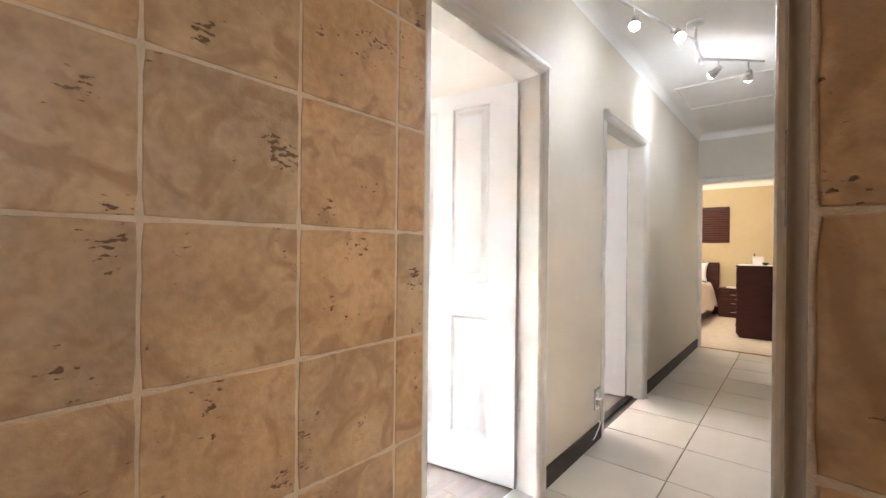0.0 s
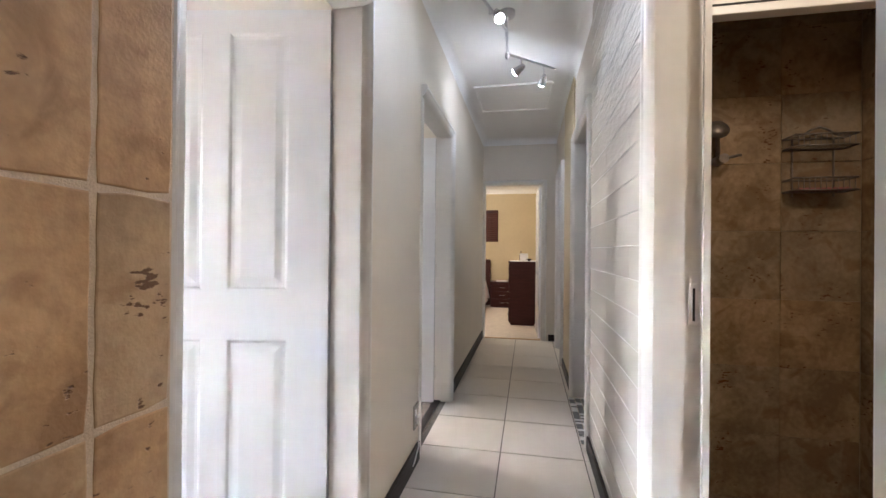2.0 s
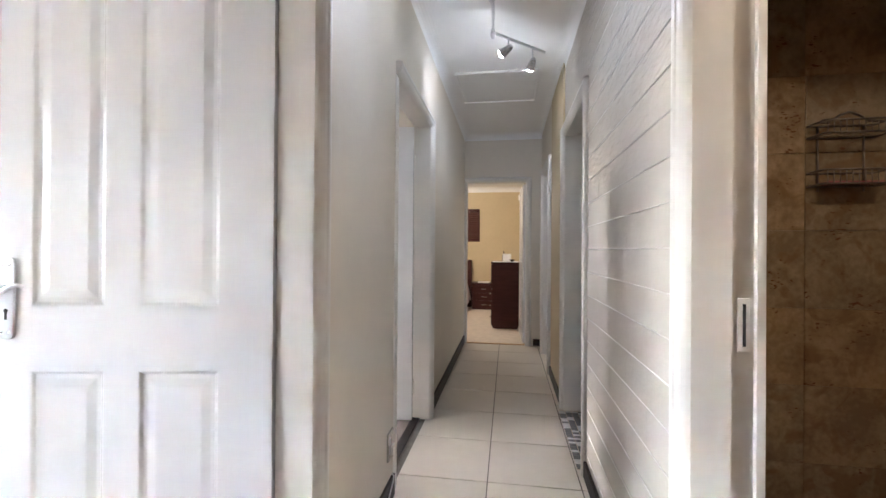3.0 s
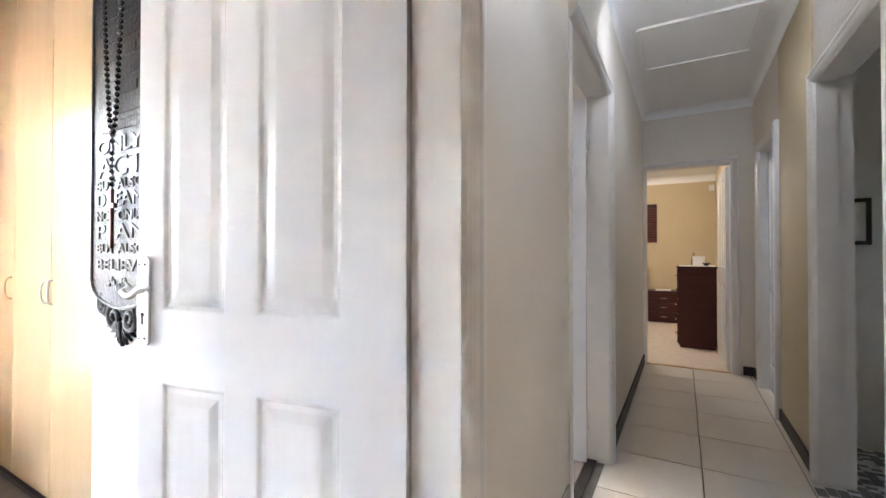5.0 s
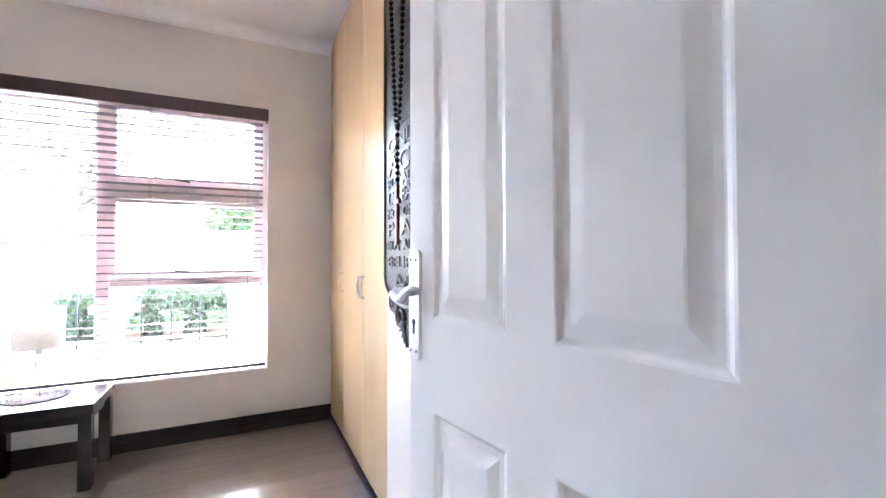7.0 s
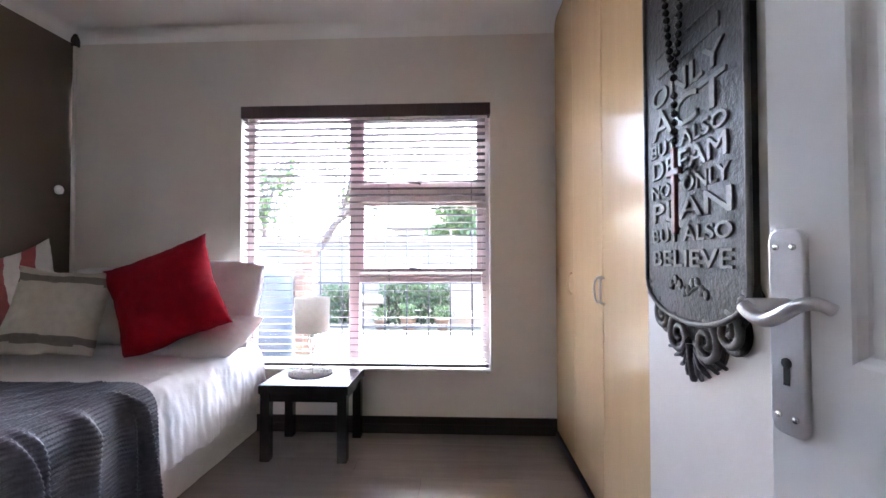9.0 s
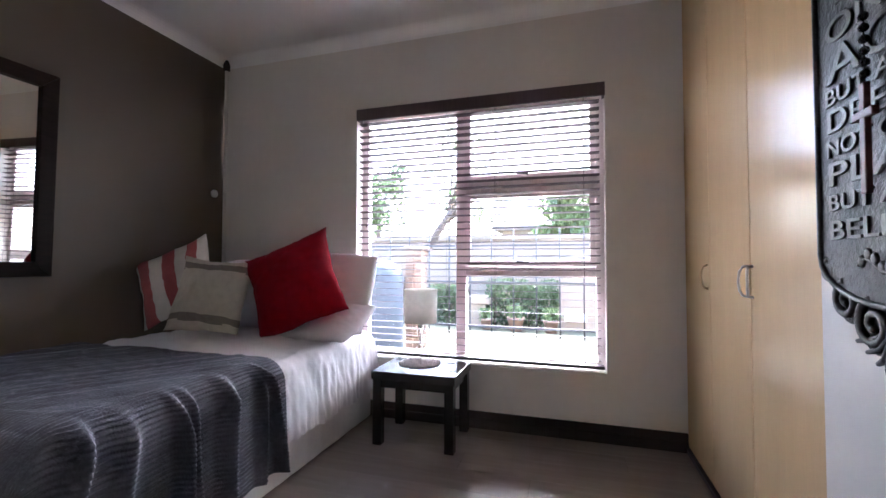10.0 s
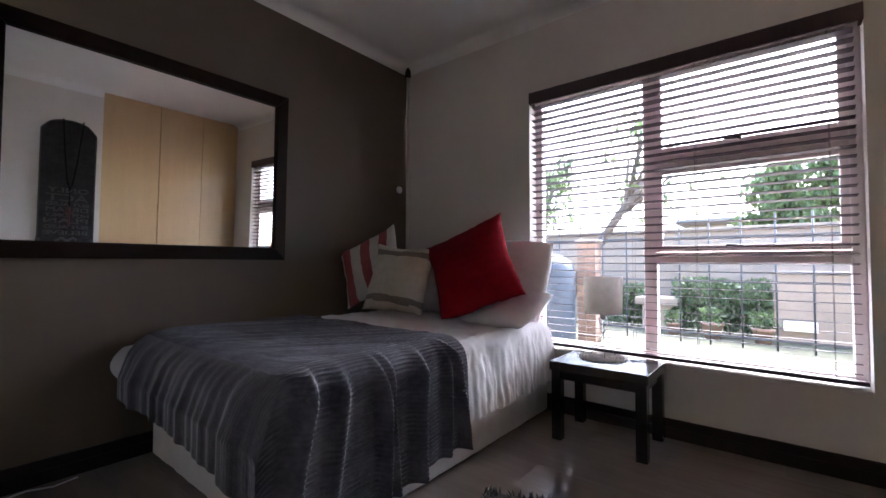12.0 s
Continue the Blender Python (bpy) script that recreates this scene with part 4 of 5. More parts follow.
for lx in (-0.163, 0.163):
    part("apron", B(lx - 0.012, lx + 0.012, -0.1885, 0.1885, 0.325, 0.3718, 0.001), BLACKWOOD, table)

mat_ = thing("crochet_mat", (-3.825, 0.45, 0.4202), "round grey crochet table mat", "mat")
cm = bmesh.new()
for k, r in enumerate((0.012, 0.03, 0.048, 0.066, 0.084, 0.102, 0.118)):
    tube(cm, [(r * math.cos(a), r * math.sin(a), 0.004) for a in (2 * math.pi * j / 36 for j in range(37))], 0.0045, 5, caps=False)
for j in range(20):
    a = 2 * math.pi * j / 20
    tube(cm, [(0.01 * math.cos(a), 0.01 * math.sin(a), 0.0035), (0.118 * math.cos(a + 0.12), 0.118 * math.sin(a + 0.12), 0.0035)], 0.003, 5)
    tube(cm, [(0.126 * math.cos(a + b), 0.126 * math.sin(a + b), 0.004) for b in (-0.12, -0.06, 0, 0.06, 0.12)], 0.004, 5)
tagged(part("crochet", cm, LACE, mat_), kind="stuff")

tl = thing("table_lamp", (-3.84, 0.45, 0.429), "small table lamp with a drum shade on thin crossed wire legs", "lamp")
sh = bmesh.new()
lathe(sh, [(0.099, 0.242), (0.101, 0.242), (0.105, 0.447), (0.103, 0.447), (0.099, 0.242)], 40)
part("shade", sh, SHADE, tl, "ivory cloth drum shade")
lg = bmesh.new()
for j in range(3):
    a = 2 * math.pi * j / 3 + 0.4
    tube(lg, [(0.075 * math.cos(a), 0.075 * math.sin(a), 0.003), (-0.012 * math.cos(a), -0.012 * math.sin(a), 0.14), (-0.03 * math.cos(a), -0.03 * math.sin(a), 0.22)], 0.003, 8)
    part("wire_leg", lg, CHROME, tl)
    lg = bmesh.new()
lathe(lg, [(0.0, 0.208), (0.016, 0.208), (0.016, 0.268), (0.0, 0.268)], 16)
for j in range(3):
    a = 2 * math.pi * j / 3
    tube(lg, [(0, 0, 0.26), (0.1 * math.cos(a), 0.1 * math.sin(a), 0.26)], 0.0018, 6)
part("bulb_holder", lg, PLASTIC, tl)

# loose mat on the floor before the bed
rug = thing("floor_rug", (-2.75, 0.67, 0.0), "dark shaggy tufted rug on the bedroom floor", "rug")
rug.matrix_world = pose(-2.75, 0.67, 0.0, 0, 0, 21)
rg = bmesh.new()
box(rg, -0.27, 0.27, -0.31, 0.31, 0.0, 0.012, 0.004)
rr_ = random.Random(4)
for k in range(900):
    x, y = rr_.uniform(-0.28, 0.28), rr_.uniform(-0.32, 0.32)
    h, dx, dy = rr_.uniform(0.015, 0.03), rr_.uniform(-0.012, 0.012), rr_.uniform(-0.012, 0.012)
    tube(rg, [(x, y, 0.008), (x + dx, y + dy, 0.008 + h)], 0.0045, 4, 0.002)
part("pile", rg, RUG, rug)

# conduit pipe and small fittings on the dark wall
pipe = thing("conduit_pipe", (-3.985, -1.232, 0.5), "grey conduit pipe rising in the room corner", "pipe")
part("tube", tube(bmesh.new(), [(0, 0, 0.0), (0, 0, 2.06)], 0.0125, 14), WALL_BED, pipe)
part("joint_box", B(-0.014, 0.022, -0.017, 0.022, 2.045, 2.125, 0.004), SKIRT, pipe, "dark junction box at the cornice")
cbl = thing("loose_cable", (-1.75, MIR_Y + 0.05, 0.0), "thin pale cable lying along the dark skirting", "cable")
part("wire", tube(bmesh.new(), [(0.62 - 0.08 * k, 0.012 * math.sin(k * 1.7) + 0.03, 0.006 + 0.004 * (1 + math.sin(k * 2.9))) for k in range(10)], 0.0035, 6), PLASTIC, cbl)
sw = thing("wall_switch", (-3.90, MIR_Y, 1.565), "small round white bell switch on the dark wall", "switch")
part("switch_body", lathe(bmesh.new(), [(0.0, 0.0), (0.030, 0.0), (0.028, 0.012), (0.014, 0.022), (0.0, 0.024)], 20, m=pose(0, 0, 0, -90)), PLASTIC, sw)


# ---------------------------------------------------------------- plaque and beads
plq = thing("motto_plaque", (-2.298, PLQ_Y, 0.839), "embossed dark pewter motto plaque with a scrolled lower edge", "plaque")
plq.matrix_world = pose(-2.298, PLQ_Y, 0.839) @ Matrix.Diagonal((1.1165, 1.1165, 1.1165, 1))
PW = 0.19
outl = [(-PW, 0.20), (-PW, 1.12)]
outl += [(PW * math.cos(a) * (1.0 + 0.05 * math.cos(6 * a)), 1.12 + 0.14 * math.sin(a) ** 0.8) for a in (math.pi * (1 - k / 16) for k in range(1, 16))]
outl += [(PW, 1.12), (PW, 0.20)]
outl += [(PW * math.cos(a), 0.20 + 0.085 * -math.sin(a)) for a in (math.pi * k / 14 for k in range(1, 14))]
part("board", prism(bmesh.new(), outl, -0.022, -0.004, 0.004), PEWTER, plq)
rim = bmesh.new()
tube(rim, [(x, -0.023, z) for x, z in outl + outl[:1]], 0.0055, 8, caps=False)
part("rim", rim, PEWTER_LIGHT, plq, smooth=True)


def spiral(cx, cz, r, turns, s, start=0.0, rad=0.010):
    n = 36
    pts = []
    for k in range(n + 1):
        q = k / n
        a = start + s * q * turns * 2 * math.pi
        rr = r * (1 - 0.82 * q)
        pts.append((cx + rr * math.cos(a), -0.016, cz + rr * math.sin(a)))
    return tube(bmesh.new(), pts, rad, 8, rad * 0.75)


def scroll_disc(bm, cx, cz, r):
    """A flat backing lobe behind one scroll."""
    return prism(bm, [(cx + r * math.cos(a), cz + r * math.sin(a)) for a in (2 * math.pi * k / 22 for k in range(22))], -0.010, -0.002, 0.002)


for sx in (-1, 1):
    for cx, cz, r in ((0.050, 0.082, 0.044), (0.122, 0.118, 0.036), (0.170, 0.172, 0.022)):
        part("scroll", spiral(sx * cx, cz, r, 1.5, -sx, math.pi / 2, 0.0085), PEWTER_LIGHT, plq, smooth=True)
        part("scroll_lobe", scroll_disc(bmesh.new(), sx * cx, cz, r + 0.009), PEWTER, plq)
    part("scroll_stem", tube(bmesh.new(), [(sx * x, -0.013, z) for x, z in ((0.188, 0.205), (0.193, 0.185), (0.186, 0.160), (0.165, 0.146), (0.150, 0.122))], 0.008, 8, 0.005), PEWTER, plq, smooth=True)
    for k in range(4):
        tip_x, tip_z = 0.105 - 0.026 * k, 0.052 - 0.015 * k
        part("leaf_frond", tube(bmesh.new(), [(sx * 0.012, -0.012, 0.075 - 0.01 * k), (sx * (0.35 * tip_x + 0.01), -0.014, tip_z + 0.006), (sx * tip_x, -0.011, tip_z - 0.006)], 0.010, 8, 0.004), PEWTER, plq, smooth=True)
part("leaf_tip", tube(bmesh.new(), [(0, -0.012, 0.07), (0.002, -0.015, 0.03), (-0.004, -0.012, -0.006)], 0.016, 8, 0.007), PEWTER, plq, smooth=True)
part("scroll_back", prism(bmesh.new(), [(-0.165, 0.165), (0.165, 0.165), (0.12, 0.095), (0.06, 0.04), (0.0, 0.014), (-0.06, 0.04), (-0.12, 0.095)], -0.008, -0.002), PEWTER, plq)


def lettering(text, x0, x1, z, size, parent, tall=1.0):
    cu = bpy.data.curves.new("lettering", "FONT")
    cu.body, cu.size, cu.extrude, cu.bevel_depth, cu.offset = text, size, 0.0022, 0.0008, 0.0
    tmp = new("lettering_tmp", cu)
    me = bpy.data.meshes.new_from_object(tmp)
    bpy.data.objects.remove(tmp)
    xs = [v.co.x for v in me.vertices]
    lo, hi = min(xs), max(xs)
    k = (x1 - x0) / (hi - lo)
    for v in me.vertices:
        v.co = (x0 + (v.co.x - lo) * k, -0.0235 - v.co.z, z + v.co.y * tall)
    me.materials.append(PEWTER_LIGHT)
    ob = new("lettering", me)
    ob.parent = parent
    ob["label"] = "raised words " + text
    return ob


for text, x0, x1, z, size in (("BELIEVE", -0.15, 0.152, 0.232, 0.050), ("BUT ALSO", -0.152, 0.152, 0.287, 0.042), ("PLAN", -0.15, 0.152, 0.334, 0.064), ("NOT ONLY", -0.155, 0.148, 0.391, 0.043),
                              ("DREAM", -0.15, 0.14, 0.437, 0.060), ("BUT ALSO", -0.155, 0.142, 0.490, 0.043), ("ACT", -0.15, 0.14, 0.532, 0.090), ("ONLY", -0.15, 0.135, 0.608, 0.064)):
    lettering(text, x0, x1, z, size, plq)
# plain bars added for upper lettering lines whose words are unknown
for z, x0, x1, h in ((0.675, -0.12, 0.12, 0.03), (0.725, -0.13, 0.13, 0.04), (0.785, -0.10, 0.10, 0.03), (0.835, -0.13, 0.13, 0.045), (0.90, -0.09, 0.09, 0.035), (0.96, -0.12, 0.12, 0.05), (1.04, -0.08, 0.08, 0.035)):
    part("worn_line", B(x0, x1, -0.0255, -0.0215, z, z + h, 0.002), PEWTER, plq, "plain raised bar standing in for unread lettering")
vine = bmesh.new()
for k in range(9):
    a = k * 0.7
    lathe(vine, [(0.0, 0.0), (0.012, 0.001), (0.006, 0.004), (0.0, 0.005)], 8, m=Matrix.Translation((-0.065 + 0.0165 * k, -0.022, 0.190 + 0.012 * math.sin(a * 2))) @ pose(0, 0, 0, 90))
tube(vine, [(-0.075 + 0.019 * k, -0.023, 0.183 + 0.012 * math.sin(k * 1.3)) for k in range(9)], 0.003, 6)
part("vine", vine, PEWTER_LIGHT, plq)

ros = thing("bead_necklace", (-2.312, PLQ_Y - 0.045, 1.175), "black bead string with a dark red cross over the plaque", "beads")
ros.matrix_world = pose(-2.312, PLQ_Y - 0.045, 1.175) @ Matrix.Diagonal((1.11, 1.11, 1.11, 1))
bm = bmesh.new()
bmesh.ops.create_icosphere(bm, subdivisions=2, radius=0.0078)
bead = finish("bead", bm, BEAD, True)
spots = []
for sx in (-1, 1):
    for k in range(33):
        q = k / 32
        spots.append(pose(sx * (0.006 + 0.055 * q ** 0.6 + (0.02 if sx < 0 else 0.0) * q), 0, 0.365 + 0.60 * q))
for k in range(9):
    if k != 6:
        spots.append(pose(0.0, 0, 0.20 + 0.0195 * k))
pieces("bead", spots, bead, ros)
cr = bmesh.new()
box(cr, -0.0075, 0.0075, -0.006, 0.004, 0.0, 0.185, 0.002)
box(cr, -0.026, 0.026, -0.0065, 0.0045, 0.125, 0.14, 0.002)
part("cross", cr, CROSSWOOD, ros, "dark red wooden cross")
strings = bmesh.new()
tube(strings, [(0, 0, 0.18), (0, 0, 0.37)], 0.0012, 5)
for sx in (-1, 1):
    tube(strings, [(sx * (0.006 + 0.055 * (k / 12) ** 0.6 + (0.02 if sx < 0 else 0) * k / 12), 0, 0.365 + 0.60 * k / 12) for k in range(13)], 0.0012, 5)
part("string", strings, BEAD, ros)

# ---------------------------------------------------------------- corridor fittings
rail = thing("spotlight_rail", (-0.5, 3.08, CEIL_Z), "satin steel jointed spotlight rail with four lit lamps under the ceiling", "ceiling light")
part("base", lathe(bmesh.new(), [(0.0, -0.03), (0.046, -0.028), (0.052, -0.02), (0.052, 0.0), (0.0, 0.0)], 28), SATIN, rail)


def rl(p):
    return (p[0] + 0.5, p[1] - 3.08, p[2] - CEIL_Z)


part("stem", tube(bmesh.new(), [rl((-0.5, 3.08, 2.61)), rl((-0.5, 3.08, 2.525))], 0.008, 10), SATIN, rail)
part("arm", tube(bmesh.new(), [rl((-0.735, 2.32, 2.525)), rl((-0.69, 2.46, 2.525)), rl((-0.5, 3.08, 2.525))], 0.0085, 10), SATIN, rail)
part("arm", tube(bmesh.new(), [rl((-0.5, 3.08, 2.525)), rl((-0.507, 3.30, 2.485))], 0.0085, 10), SATIN, rail)
part("elbow", lathe(bmesh.new(), [(0.0, -0.035), (0.010, -0.03), (0.016, -0.012), (0.013, 0.012), (0.009, 0.03), (0.0, 0.034)], 16, at=rl((-0.507, 3.30, 2.48))), SATIN, rail)
part("arm", tube(bmesh.new(), [rl((-0.507, 3.30, 2.485)), rl((-0.18, 3.60, 2.485))], 0.0085, 10), SATIN, rail)
for (eye, aim), joint in zip(SPOTS, ((-0.692, 2.455, 2.525), (-0.583, 2.81, 2.525), (-0.415, 3.385, 2.485), (-0.262, 3.525, 2.485))):
    hd = Vector(eye)
    d = (Vector(aim) - hd).normalized()
    part("neck", tube(bmesh.new(), [rl(joint), rl((joint[0], joint[1], joint[2] - 0.035)), rl(hd - d * 0.035)], 0.005, 8), SATIN, rail)
    m = Matrix.Translation(rl(hd)) @ d.to_track_quat("Z", "Y").to_matrix().to_4x4()
    head = part("head", lathe(bmesh.new(), [(0.0, -0.05), (0.014, -0.048), (0.02, -0.03), (0.028, 0.022), (0.030, 0.024), (0.026, 0.024), (0.018, -0.02), (0.0, -0.022)], 20, m=m), CHROME, rail)
    part("bulb", lathe(bmesh.new(), [(0.0, -0.02), (0.018, -0.015), (0.025, 0.018), (0.024, 0.034), (0.014, 0.044), (0.0, 0.047)], 18, m=m), BULB, head, "lit cool white bulb")

sock = thing("wall_socket", (LEFT, 2.68, 0.265), "white double wall socket with a plug and cable", "socket")
part("plate", B(0.0, 0.010, -0.045, 0.045, -0.065, 0.065, 0.003), SIGNBLUE, sock, "brushed metal socket plate")
part("switch_rocker", B(0.0098, 0.014, -0.045, -0.022, 0.015, 0.042, 0.001), PLASTIC, sock)
part("plug", B(0.0098, 0.026, -0.01, 0.035, -0.045, -0.005, 0.005), PLASTIC, sock)
part("cable", tube(bmesh.new(), [(0.005, 0.03, -0.15), (0.016, 0.025, -0.155), (0.019, 0.01, -0.17), (0.018, -0.005, -0.185), (0.018, -0.02, -0.19), (0.018, -0.06, -0.215), (0.018, -0.1, -0.225)], 0.0032, 7), PLASTIC, sock, "thin white cable over the skirting")

ls = thing("light_switch", (0.0, 0.872, 1.305), "brushed metal two-lever light switch on the brick wall", "switch")
part("plate", B(-0.009, -0.001, -0.037, 0.037, -0.072, 0.072, 0.002), SIGNBLUE, ls)
for z in (-0.022, 0.016):
    part("toggle", B(-0.013, -0.0088, -0.004, 0.004, z - 0.008, z + 0.008, 0.0015), PLASTIC, ls)

# ---------------------------------------------------------------- shower
shower = thing("shower_set", (0.53, 2.73, 1.606), "chrome shower mixer with a round rose on an arm", "shower")
part("mixer", tube(bmesh.new(), [(0, -0.008, 0), (0, -0.07, 0), (0.0, -0.10, 0.0)], 0.022, 14), RACKMETAL, shower)
part("lever", tube(bmesh.new(), [(0, -0.09, 0), (0.07, -0.10, 0.012)], 0.007, 8), RACKMETAL, shower)
part("riser", tube(bmesh.new(), [(0, -0.03, 0.02), (0, -0.03, 0.15), (-0.01, -0.05, 0.17), (-0.026, -0.085, 0.15)], 0.009, 10), RACKMETAL, shower)
part("rose", lathe(bmesh.new(), [(0.0, -0.01), (0.045, -0.008), (0.047, 0.0), (0.016, 0.012), (0.0, 0.014)], 28, m=pose(-0.026, -0.10, 0.135, 68)), RACKMETAL, shower)
rack = thing("shower_rack", (0.945, 2.722, 1.42), "two-tier chrome wire shower basket with a curled top rail", "rack")
rack.matrix_world = pose(0.935, 2.722, 1.43) @ Matrix.Diagonal((0.84, 1, 1, 1))
for z, h in ((0.02, 0.055), (0.22, 0.05)):
    fr = bmesh.new()
    for zz in (z, z + h):
        tube(fr, [(-0.145, -0.003, zz), (-0.145, -0.10, zz), (0.145, -0.10, zz), (0.145, -0.003, zz), (-0.145, -0.003, zz)], 0.004, 8)
    bask = part("basket", fr, RACKMETAL, rack)
    for k in range(11):
        x = -0.13 + 0.026 * k
        part("wire", tube(bmesh.new(), [(x, -0.005, z), (x, -0.10, z), (x, -0.10, z + h)], 0.0022, 6), RACKMETAL, bask)
for x in (-0.10, 0.10):
    part("upright", tube(bmesh.new(), [(x, -0.005, 0.0), (x, -0.005, 0.27)], 0.0045, 8), RACKMETAL, rack)
part("top_rail", tube(bmesh.new(), [(-0.145, -0.05, 0.27), (-0.08, -0.05, 0.275), (-0.04, -0.05, 0.30), (0.0, -0.05, 0.312), (0.04, -0.05, 0.30), (0.08, -0.05, 0.275), (0.145, -0.05, 0.27)], 0.005, 8), RACKMETAL, rack)
part("soap_tray", B(-0.12, 0.12, -0.095, -0.01, 0.021, 0.03, 0.003), STRIPE_RED, rack, "reddish soap mat")

bulk = bmesh.new()
box(bulk, 0.16, 1.14, 2.15, 2.21, 2.10, CEIL_Z)
structure("wall_shower_bulkhead", bulk, WALL, "white bulkhead over the shower entrance", "wall")
screen = thing("shower_entrance_frame", (0.65, 2.18, 0.0), "white aluminium frame of the shower entrance", "shower frame")
part("header", B(-0.489, 0.489, -0.028, 0.028, 2.03, 2.098, 0.004), FRAME, screen)
part("seal", B(-0.489, 0.489, -0.0315, -0.0281, 2.062, 2.068), DARKGAP, screen)
part("post", B(-0.489, -0.462, -0.026, 0.026, 0.0, 2.0298, 0.004), FRAME, screen)

# bathroom glimpse
pict = thing("framed_picture", (0.27, 4.599, 1.35), "small dark framed picture on the bathroom wall", "picture")
for k, (a, b, c, d) in enumerate(((-0.11, 0.11, -0.14, -0.115), (-0.11, 0.11, 0.115, 0.14), (-0.11, -0.085, -0.1149, 0.1149), (0.085, 0.11, -0.1149, 0.1149))):
    part("frame_bar", B(a, b, -0.018, 0.0, c, d, 0.003), BLACKWOOD, pict)
part("print", B(-0.085, 0.085, -0.008, -0.003, -0.115, 0.115), PLASTIC, pict)

# ---------------------------------------------------------------- end bedroom
dr = thing("chest_of_drawers", (-0.445, 7.38, 0.002), "tall dark mahogany chest of drawers on the carpet", "chest of drawers")
part("body", B(-0.195, 0.205, -0.23, 0.23, 0.03, 0.975, 0.004), DARKWOOD, dr)
part("top", B(-0.215, 0.215, -0.245, 0.245, 0.9752, 1.0, 0.004), DARKWOOD, dr)
part("plinth", B(-0.18, 0.19, -0.21, 0.21, 0.0, 0.0298), DARKWOOD, dr)
for k in range(5):
    d = part("drawer", B(-0.210, -0.1952, -0.215, 0.215, 0.05 + 0.184 * k, 0.225 + 0.184 * k, 0.003), DARKWOOD, dr)
    part("handle", tube(bmesh.new(), [(-0.2098, -0.06, 0.14 + 0.184 * k), (-0.232, -0.05, 0.14 + 0.184 * k), (-0.232, 0.05, 0.14 + 0.184 * k), (-0.2098, 0.06, 0.14 + 0.184 * k)], 0.005, 8), CHROME, d)
run = thing("table_runner", (-0.445, 7.38, 1.0025), "white lace runner on the chest of drawers", "runner")
part("cloth", B(-0.19, 0.205, -0.22, 0.20, 0.0, 0.006, 0.002), LINEN, run)
pf = thing("photo_frame", (-0.42, 7.30, 1.009), "small leaning silver photo frame", "photo frame", turn=-25)
fm = bmesh.new()
for a, b, c, d in ((-0.07, 0.07, 0.0, 0.018), (-0.07, 0.07, 0.102, 0.12), (-0.07, -0.052, 0.0181, 0.1019), (0.052, 0.07, 0.0181, 0.1019)):
    box(fm, a, b, -0.008, 0.008, c, d, 0.002)
part("frame", fm, PLASTIC, pf)
part("picture", B(-0.052, 0.052, -0.002, 0.002, 0.018, 0.102), LINEN, pf)
vs = thing("ornament_bottle", (-0.47, 7.45, 1.009), "small dark glass bottle", "bottle")
part("bottle", lathe(bmesh.new(), [(0.0, 0.0), (0.026, 0.0), (0.028, 0.06), (0.022, 0.10), (0.009, 0.125), (0.009, 0.16), (0.0, 0.16)], 18), BARK, vs)
vs = thing("ornament_bowl", (-0.34, 7.28, 1.009), "small black glazed ornamental bowl", "bowl")
part("bowl", lathe(bmesh.new(), [(0.0, 0.0), (0.02, 0.0), (0.045, 0.035), (0.04, 0.035), (0.0, 0.008)], 18), BEAD, vs)
ns = thing("bedside_drawers", (-0.87, 9.36, 0.002), "dark mahogany bedside drawers against the ochre wall", "bedside table")
part("body", B(-0.24, 0.24, -0.19, 0.22, 0.0, 0.50, 0.004), DARKWOOD, ns)
part("top", B(-0.255, 0.255, -0.215, 0.23, 0.5002, 0.525, 0.004), DARKWOOD, ns)
for k in range(3):
    d = part("drawer", B(-0.225, 0.225, -0.205, -0.1902, 0.03 + 0.155 * k, 0.175 + 0.155 * k, 0.003), DARKWOOD, ns)
    part("handle", tube(bmesh.new(), [(-0.06, -0.2048, 0.10 + 0.155 * k), (-0.05, -0.226, 0.10 + 0.155 * k), (0.05, -0.226, 0.10 + 0.155 * k), (0.06, -0.2048, 0.10 + 0.155 * k)], 0.005, 8), CHROME, d)
bk = thing("open_book", (-0.87, 9.34, 0.5275), "white open book on the bedside drawers", "book")
part("pages", B(-0.13, 0.10, -0.10, 0.08, 0.0, 0.02, 0.006), PLASTIC, bk)
b2 = thing("double_bed", (-1.76, 8.5, 0.002), "unmade bed with pinkish white bedding and a dark headboard", "bed")
part("headboard", B(-0.85, 0.62, 0.98, 1.05, 0.0, 0.98, 0.02), DARKWOOD, b2)
part("base", B(-0.8, 0.55, -1.0, 0.975, 0.05, 0.34, 0.02), DARKWOOD, b2)


def duvet(u, v):
    x = -0.85 + 1.55 * u
    y = -0.95 + 1.85 * v
    edge = max(0.0, u - 0.86) / 0.14
    z = 0.62 + 0.05 * fold(x * 0.6 + y * 0.4, 4.4) + 0.03 * fold(y * 0.7, 2.2)
    x -= 0.10 * edge * (1 + 0.3 * fold(y, 1.0))
    return (x, y, z - 0.44 * edge ** 1.4)


